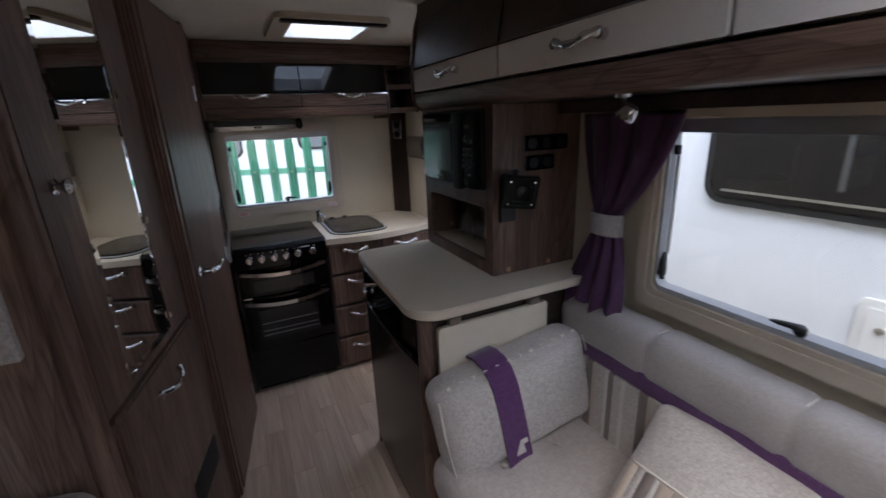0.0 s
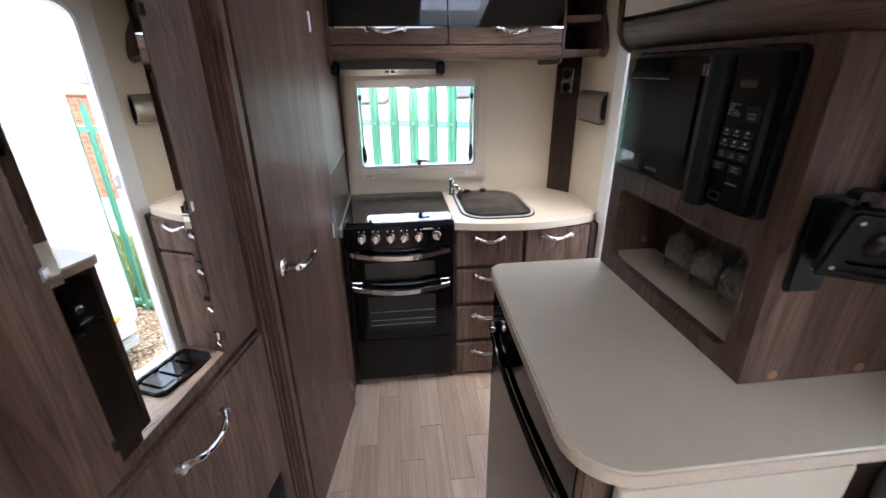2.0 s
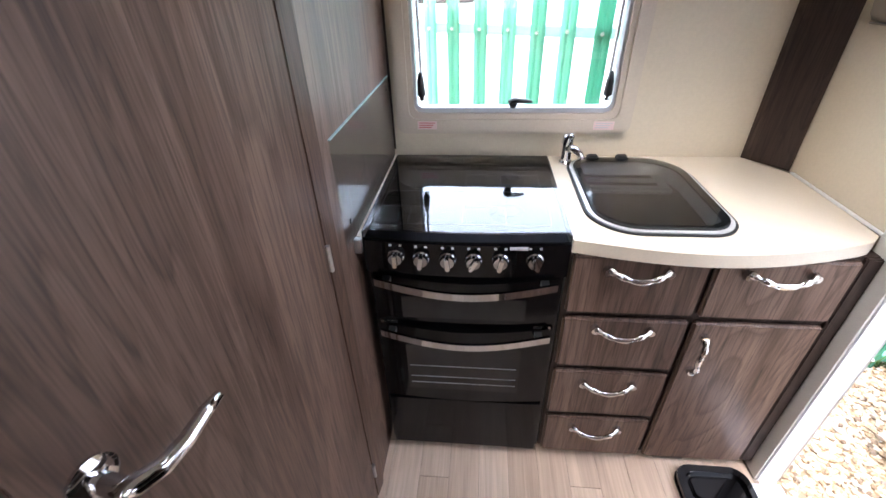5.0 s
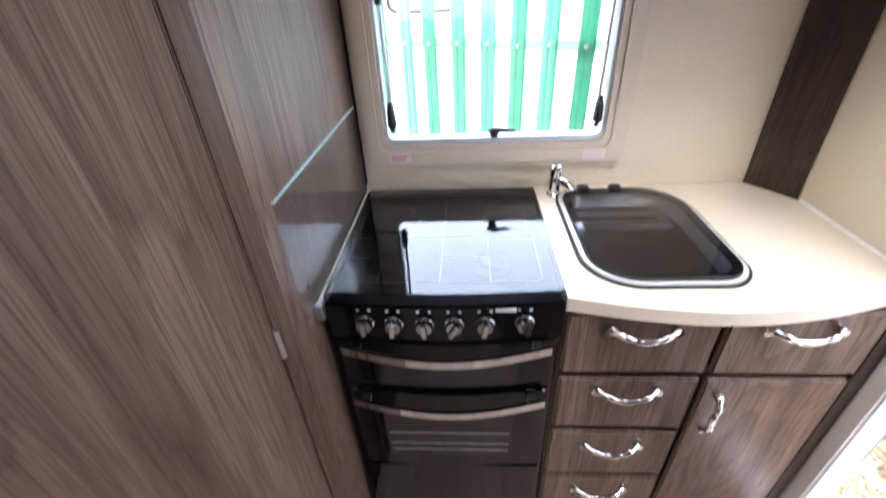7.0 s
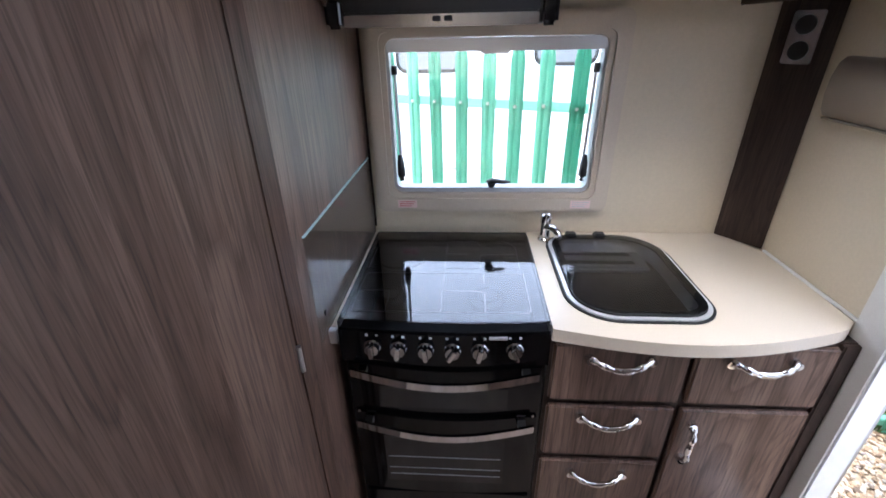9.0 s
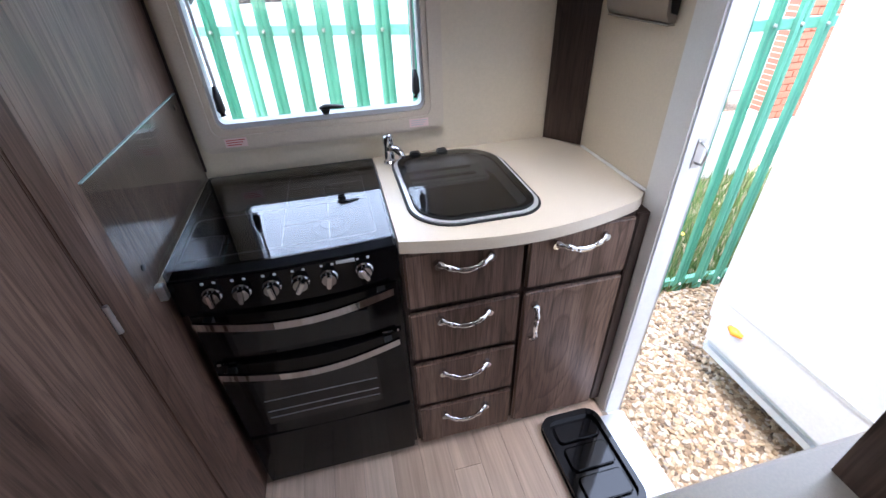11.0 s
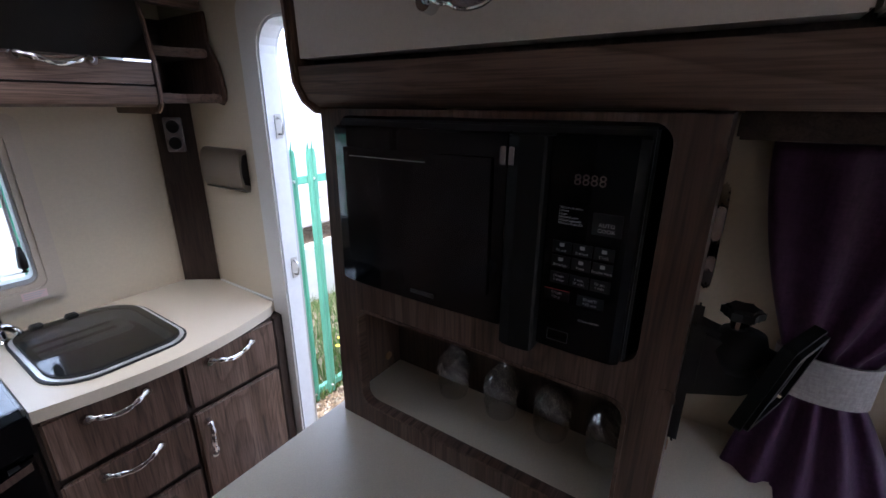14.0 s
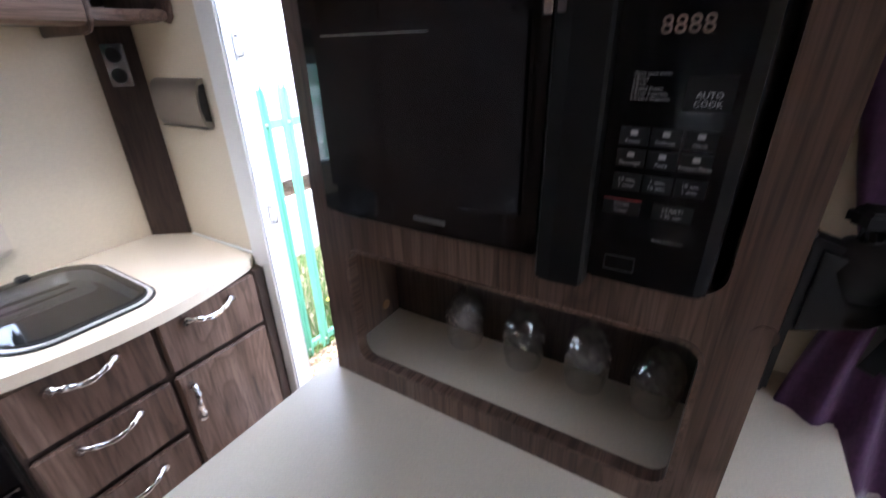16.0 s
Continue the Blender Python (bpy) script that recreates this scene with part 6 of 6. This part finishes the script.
nb = thing("parked_caravan", (3.2, 0, GZ), "white touring caravan parked alongside with tinted windows", "caravan")
shell = [(NX + 0.1, -0.35), (NX + 0.02, -0.3), (NX, -0.12), (NX, 1.7), (NX + 0.05, 1.9), (NX + 0.25, 2.02), (NX + 2.0, 2.02), (NX + 2.15, 1.9), (NX + 2.2, 1.7), (NX + 2.2, -0.12), (NX + 2.1, -0.35)]
smooth_by_angle(part("body", prism(shell, "y", -4.4, NY, 0.09, seg=5), CARAVAN_WHITE, nb), 40)
part("skirt", box(NX + 0.05, NX + 2.15, -4.35, NY - 0.06, -0.43, -0.3505, 0.02), SKIRT_GREY, nb)
part("side_strip", box(NX - 0.006, NX - 0.0005, -4.3, NY - 0.12, -0.02, -0.005), SKIRT_GREY, nb)
part("marker_lamp", sweep([(NX - 0.004, 2.645, -0.117), (NX - 0.012, 2.683, -0.117), (NX - 0.004, 2.72, -0.117)], [0.012, 0.024, 0.012], 12, flat=0.9), ORANGE, nb, "amber side marker lamp", smooth=True)
for ya, yb in ((-0.5, 1.25), (-3.6, -1.6)):
    w = part("window", prism(rrect(ya, yb, 1.12, 1.66, 0.07), "x", NX - 0.028, NX - 0.003, 0.006), VAN_GLASS, nb, "tinted window with black rubber edge")
    part("seal", ring(rrect(ya - 0.03, yb + 0.03, 1.09, 1.69, 0.09), rrect(ya + 0.006, yb - 0.006, 1.126, 1.654, 0.065), "x", NX - 0.02, NX - 0.002), RUBBER, w)
    part("rail", box(NX - 0.034, NX - 0.0285, ya + 0.06, yb - 0.06, 1.15, 1.16), STEEL, w)
    for k in range(3):
        part("stay", box(NX - 0.032, NX - 0.0285, yb - 0.5 - 0.3 * k, yb - 0.48 - 0.3 * k, 1.2, 1.6), DARK_GREY, w)
part("wheel", lathe([(0.2, -0.09), (0.3, -0.09), (0.32, -0.06), (0.32, 0.06), (0.3, 0.09), (0.2, 0.09)], (NX + 0.2, -1.2, GZ + 0.32), 28, axis="x"), RUBBER, nb)
hatch = part("hatch", prism(rrect(0.3, 0.64, 0.5, 0.83, 0.03), "x", NX - 0.012, NX - 0.0005, 0.003), WHITE_PLASTIC, nb, "white service hatch")
part("hatch_door", prism(rrect(0.33, 0.61, 0.53, 0.8, 0.02), "x", NX - 0.02, NX - 0.0125, 0.003), WHITE_PLASTIC, hatch)
smooth_by_angle(part("lock", lathe([(0.014, 0), (0.014, -0.005), (0.0001, -0.007)], (NX - 0.0205, 0.56, 0.72), 14, axis="x"), STEEL, hatch))


# white vehicles in the yard beyond the fence
def van(name, x0, x1, y0, y1, z1, windows, wheels, label):
    t = thing(name, ((x0 + x1) / 2, (y0 + y1) / 2, GZ), label, "van", "vehicles in the yard")
    body = [(x0 + 0.05, GZ + 0.3), (x0, GZ + 0.6), (x0, z1 - 0.75), (x0 + 0.35, z1 - 0.05), (x0 + 0.6, z1), (x1 - 0.1, z1), (x1, z1 - 0.12), (x1, GZ + 0.35), (x1 - 0.06, GZ + 0.3)]
    part("body", prism(body, "y", y0, y1, 0.05, seg=3), CARAVAN_WHITE, t)
    for wa, wb, za, zb in windows:
        w = part("window", prism(rrect(wa, wb, za, zb, 0.08), "y", y0 - 0.012, y0 + 0.002), PALE_GLASS, t)
        part("seal", ring(rrect(wa - 0.03, wb + 0.03, za - 0.03, zb + 0.03, 0.1), rrect(wa, wb, za, zb, 0.08), "y", y0 - 0.01, y0 + 0.001), RUBBER, w)
    for wx in wheels:
        wh = part("wheel", lathe([(0.2, -0.1), (0.31, -0.1), (0.33, -0.07), (0.33, 0.07), (0.31, 0.1), (0.2, 0.1)], (wx, y0 + 0.08, GZ + 0.33), 24, axis="y"), RUBBER, t)
        part("rim", lathe([(0.0001, -0.06), (0.16, -0.07), (0.2, -0.1), (0.21, -0.06)], (wx, y0 + 0.08, GZ + 0.33), 20, axis="y"), STEEL, wh)
    part("side_moulding", box(x0 + 0.1, x1 - 0.1, y0 - 0.014, y0 - 0.0005, GZ + 0.75, GZ + 0.83, 0.004), SKIRT_GREY, t)
    return t


van("white_van", -3.4, 1.5, 6.2, 8.1, 1.95, ((0.85, 1.4, 1.2, 1.5), (-0.5, 0.1, 1.15, 1.5), (-1.6, -0.75, 1.15, 1.5)), (-0.75,), "white panel van parked beyond the fence")
van("white_van", 1.6, 6.2, 6.6, 8.6, 2.15, ((2.2, 2.6, 1.2, 1.5),), (2.5,), "white motorhome parked beyond the fence")

# low concrete wall and rough grass past the doorway fence
solid("low_wall", box(1.7, 4.3, 4.9, 5.02, GZ, GZ + 0.67, 0.02), CONCRETE, "low pale concrete wall beyond the grass", "wall", kind="structure")
solid("verge", box(1.62, 9.0, 3.6, 4.895, GZ + 0.001, GZ + 0.012), EARTH, "bare earth verge under the grass", "ground", kind="structure")
rng = np.random.default_rng(4)
n = 16000
px, py = rng.uniform(1.62, 7.0, n), 3.46 + rng.uniform(0, 1, n) ** 1.3 * 1.4
hh, ang, lean = rng.uniform(0.05, 0.2, n), rng.uniform(0, 6.28, n), rng.uniform(-0.06, 0.06, (n, 2))
w = 0.006
v = np.empty((n, 3, 3))
v[:, 0] = np.stack([px - w * np.cos(ang), py - w * np.sin(ang), np.full(n, GZ + 0.004)], 1)
v[:, 1] = np.stack([px + w * np.cos(ang), py + w * np.sin(ang), np.full(n, GZ + 0.004)], 1)
v[:, 2] = np.stack([px + lean[:, 0], py + lean[:, 1], GZ + hh], 1)
me = bpy.data.meshes.new("grass")
me.from_pydata(v.reshape(-1, 3).tolist(), [], np.arange(n * 3).reshape(-1, 3).tolist())
me.materials.append(GRASS)
tagged(new("grass", me), "rough green grass along the fence", "grass", kind="stuff")
for x, y, z in ((2.42, 3.72, -0.42), (2.5, 3.78, -0.4), (2.62, 3.75, -0.33), (2.9, 3.9, -0.38)):
    f = thing("dandelion", (x, y, GZ), "yellow dandelion in the grass", "flower", "dandelions")
    part("stem", rod((x, y, GZ), (x, y, z), 0.003, 0.002, 6), GRASS, f)
    part("head", lathe([(0.0001, -0.004), (0.014, 0.0), (0.022, 0.008), (0.012, 0.012), (0.0001, 0.012)], (x, y, z), 12), YELLOW_PETAL, f)

# brick wall in the distance
ob_ = thing("brick_wall", (8.3, 8.0, GZ), "red brick yard wall with tile coping beyond the grass", "wall")
part("wall", box(4.95, 9.0, 5.45, 5.6, GZ, 1.22, 0.01), brick_wall_material(), ob_)
part("base_course", box(4.93, 9.05, 5.4, 5.445, GZ, -0.25, 0.01), CONCRETE, ob_, "pale concrete base")
bb = box(-0.1075, 0.1075, -0.012, 0.012, -0.0325, 0.0325, 0.003, seg=1)
bme = bpy.data.meshes.new("brick")
bb.to_mesh(bme)
bb.free()
bme.materials.append(BRICK)
for r in range(19):
    for c in range(10):
        br = new("brick", bme)
        br.parent = ob_
        br.location = (5.065 + c * 0.225 + (0.1125 if r % 2 else 0) - 8.3, 5.441 - 8.0, -0.205 + r * 0.075 - GZ)
part("coping", prism([(5.4, 1.225), (5.38, 1.25), (5.5, 1.29), (5.66, 1.25), (5.64, 1.225)], "x", 4.9, 9.1), painted("red_tile_coping", (0.42, 0.13, 0.07), 0.7), ob_, "red tile coping")

# loose gravel by the doorway
ico = bmesh.new()
bmesh.ops.create_icosphere(ico, subdivisions=1, radius=1.0)
iv = np.array([q.co[:] for q in ico.verts])
ifc = np.array([[q.index for q in f.verts] for f in ico.faces])
ico.free()
n = 7000
px, py = rng.uniform(1.16, 3.0, n), rng.uniform(1.5, 3.46, n)
size = rng.uniform(0.007, 0.017, (n, 1, 1)) * np.stack([rng.uniform(0.8, 1.6, n), rng.uniform(0.7, 1.2, n), rng.uniform(0.4, 0.8, n)], 1)[:, None, :]
jit = iv[None] * (1 + rng.uniform(-0.22, 0.22, (n, len(iv), 1)))
pt = jit * size
ca, sa = np.cos(rng.uniform(0, 6.28, n))[:, None], np.sin(rng.uniform(0, 6.28, n))[:, None]
nr = np.sqrt(ca ** 2 + sa ** 2)
ca, sa = ca / nr, sa / nr
xr, yr = pt[:, :, 0] * ca - pt[:, :, 1] * sa, pt[:, :, 0] * sa + pt[:, :, 1] * ca
pts = np.stack([xr + px[:, None], yr + py[:, None], pt[:, :, 2] + GZ + 0.004 + rng.uniform(0, 0.008, n)[:, None]], 2).reshape(-1, 3)
fc = (ifc[None] + (np.arange(n) * len(iv))[:, None, None]).reshape(-1, 3)
me = bpy.data.meshes.new("gravel")
me.from_pydata(pts.tolist(), [], fc.tolist())
me.materials.append(GRAVEL)
tagged(new("gravel", me), "loose golden gravel stones outside the doorway", "gravel", kind="stuff")

# ---- floor planks ----
pw, plen = 0.098, 0.62
pm = box(-pw / 2 + 0.0005, pw / 2 - 0.0005, -plen / 2 + 0.0006, plen / 2 - 0.0006, -0.0038, 0.0, 0.0006, seg=1)
pme = bpy.data.meshes.new("plank")
pm.to_mesh(pme)
pm.free()
pme.materials.append(FLOOR)
for i in range(16):
    for j in range(8):
        x, y = -0.44 + i * pw, Y_END - 0.33 - j * plen + (0.0, 0.23, 0.41, 0.12, 0.33)[i % 5]
        if y + plen / 2 < Y_END + 0.02:
            ob = new("plank", pme)
            ob.parent = floor
            ob.location = (x, y, 0)
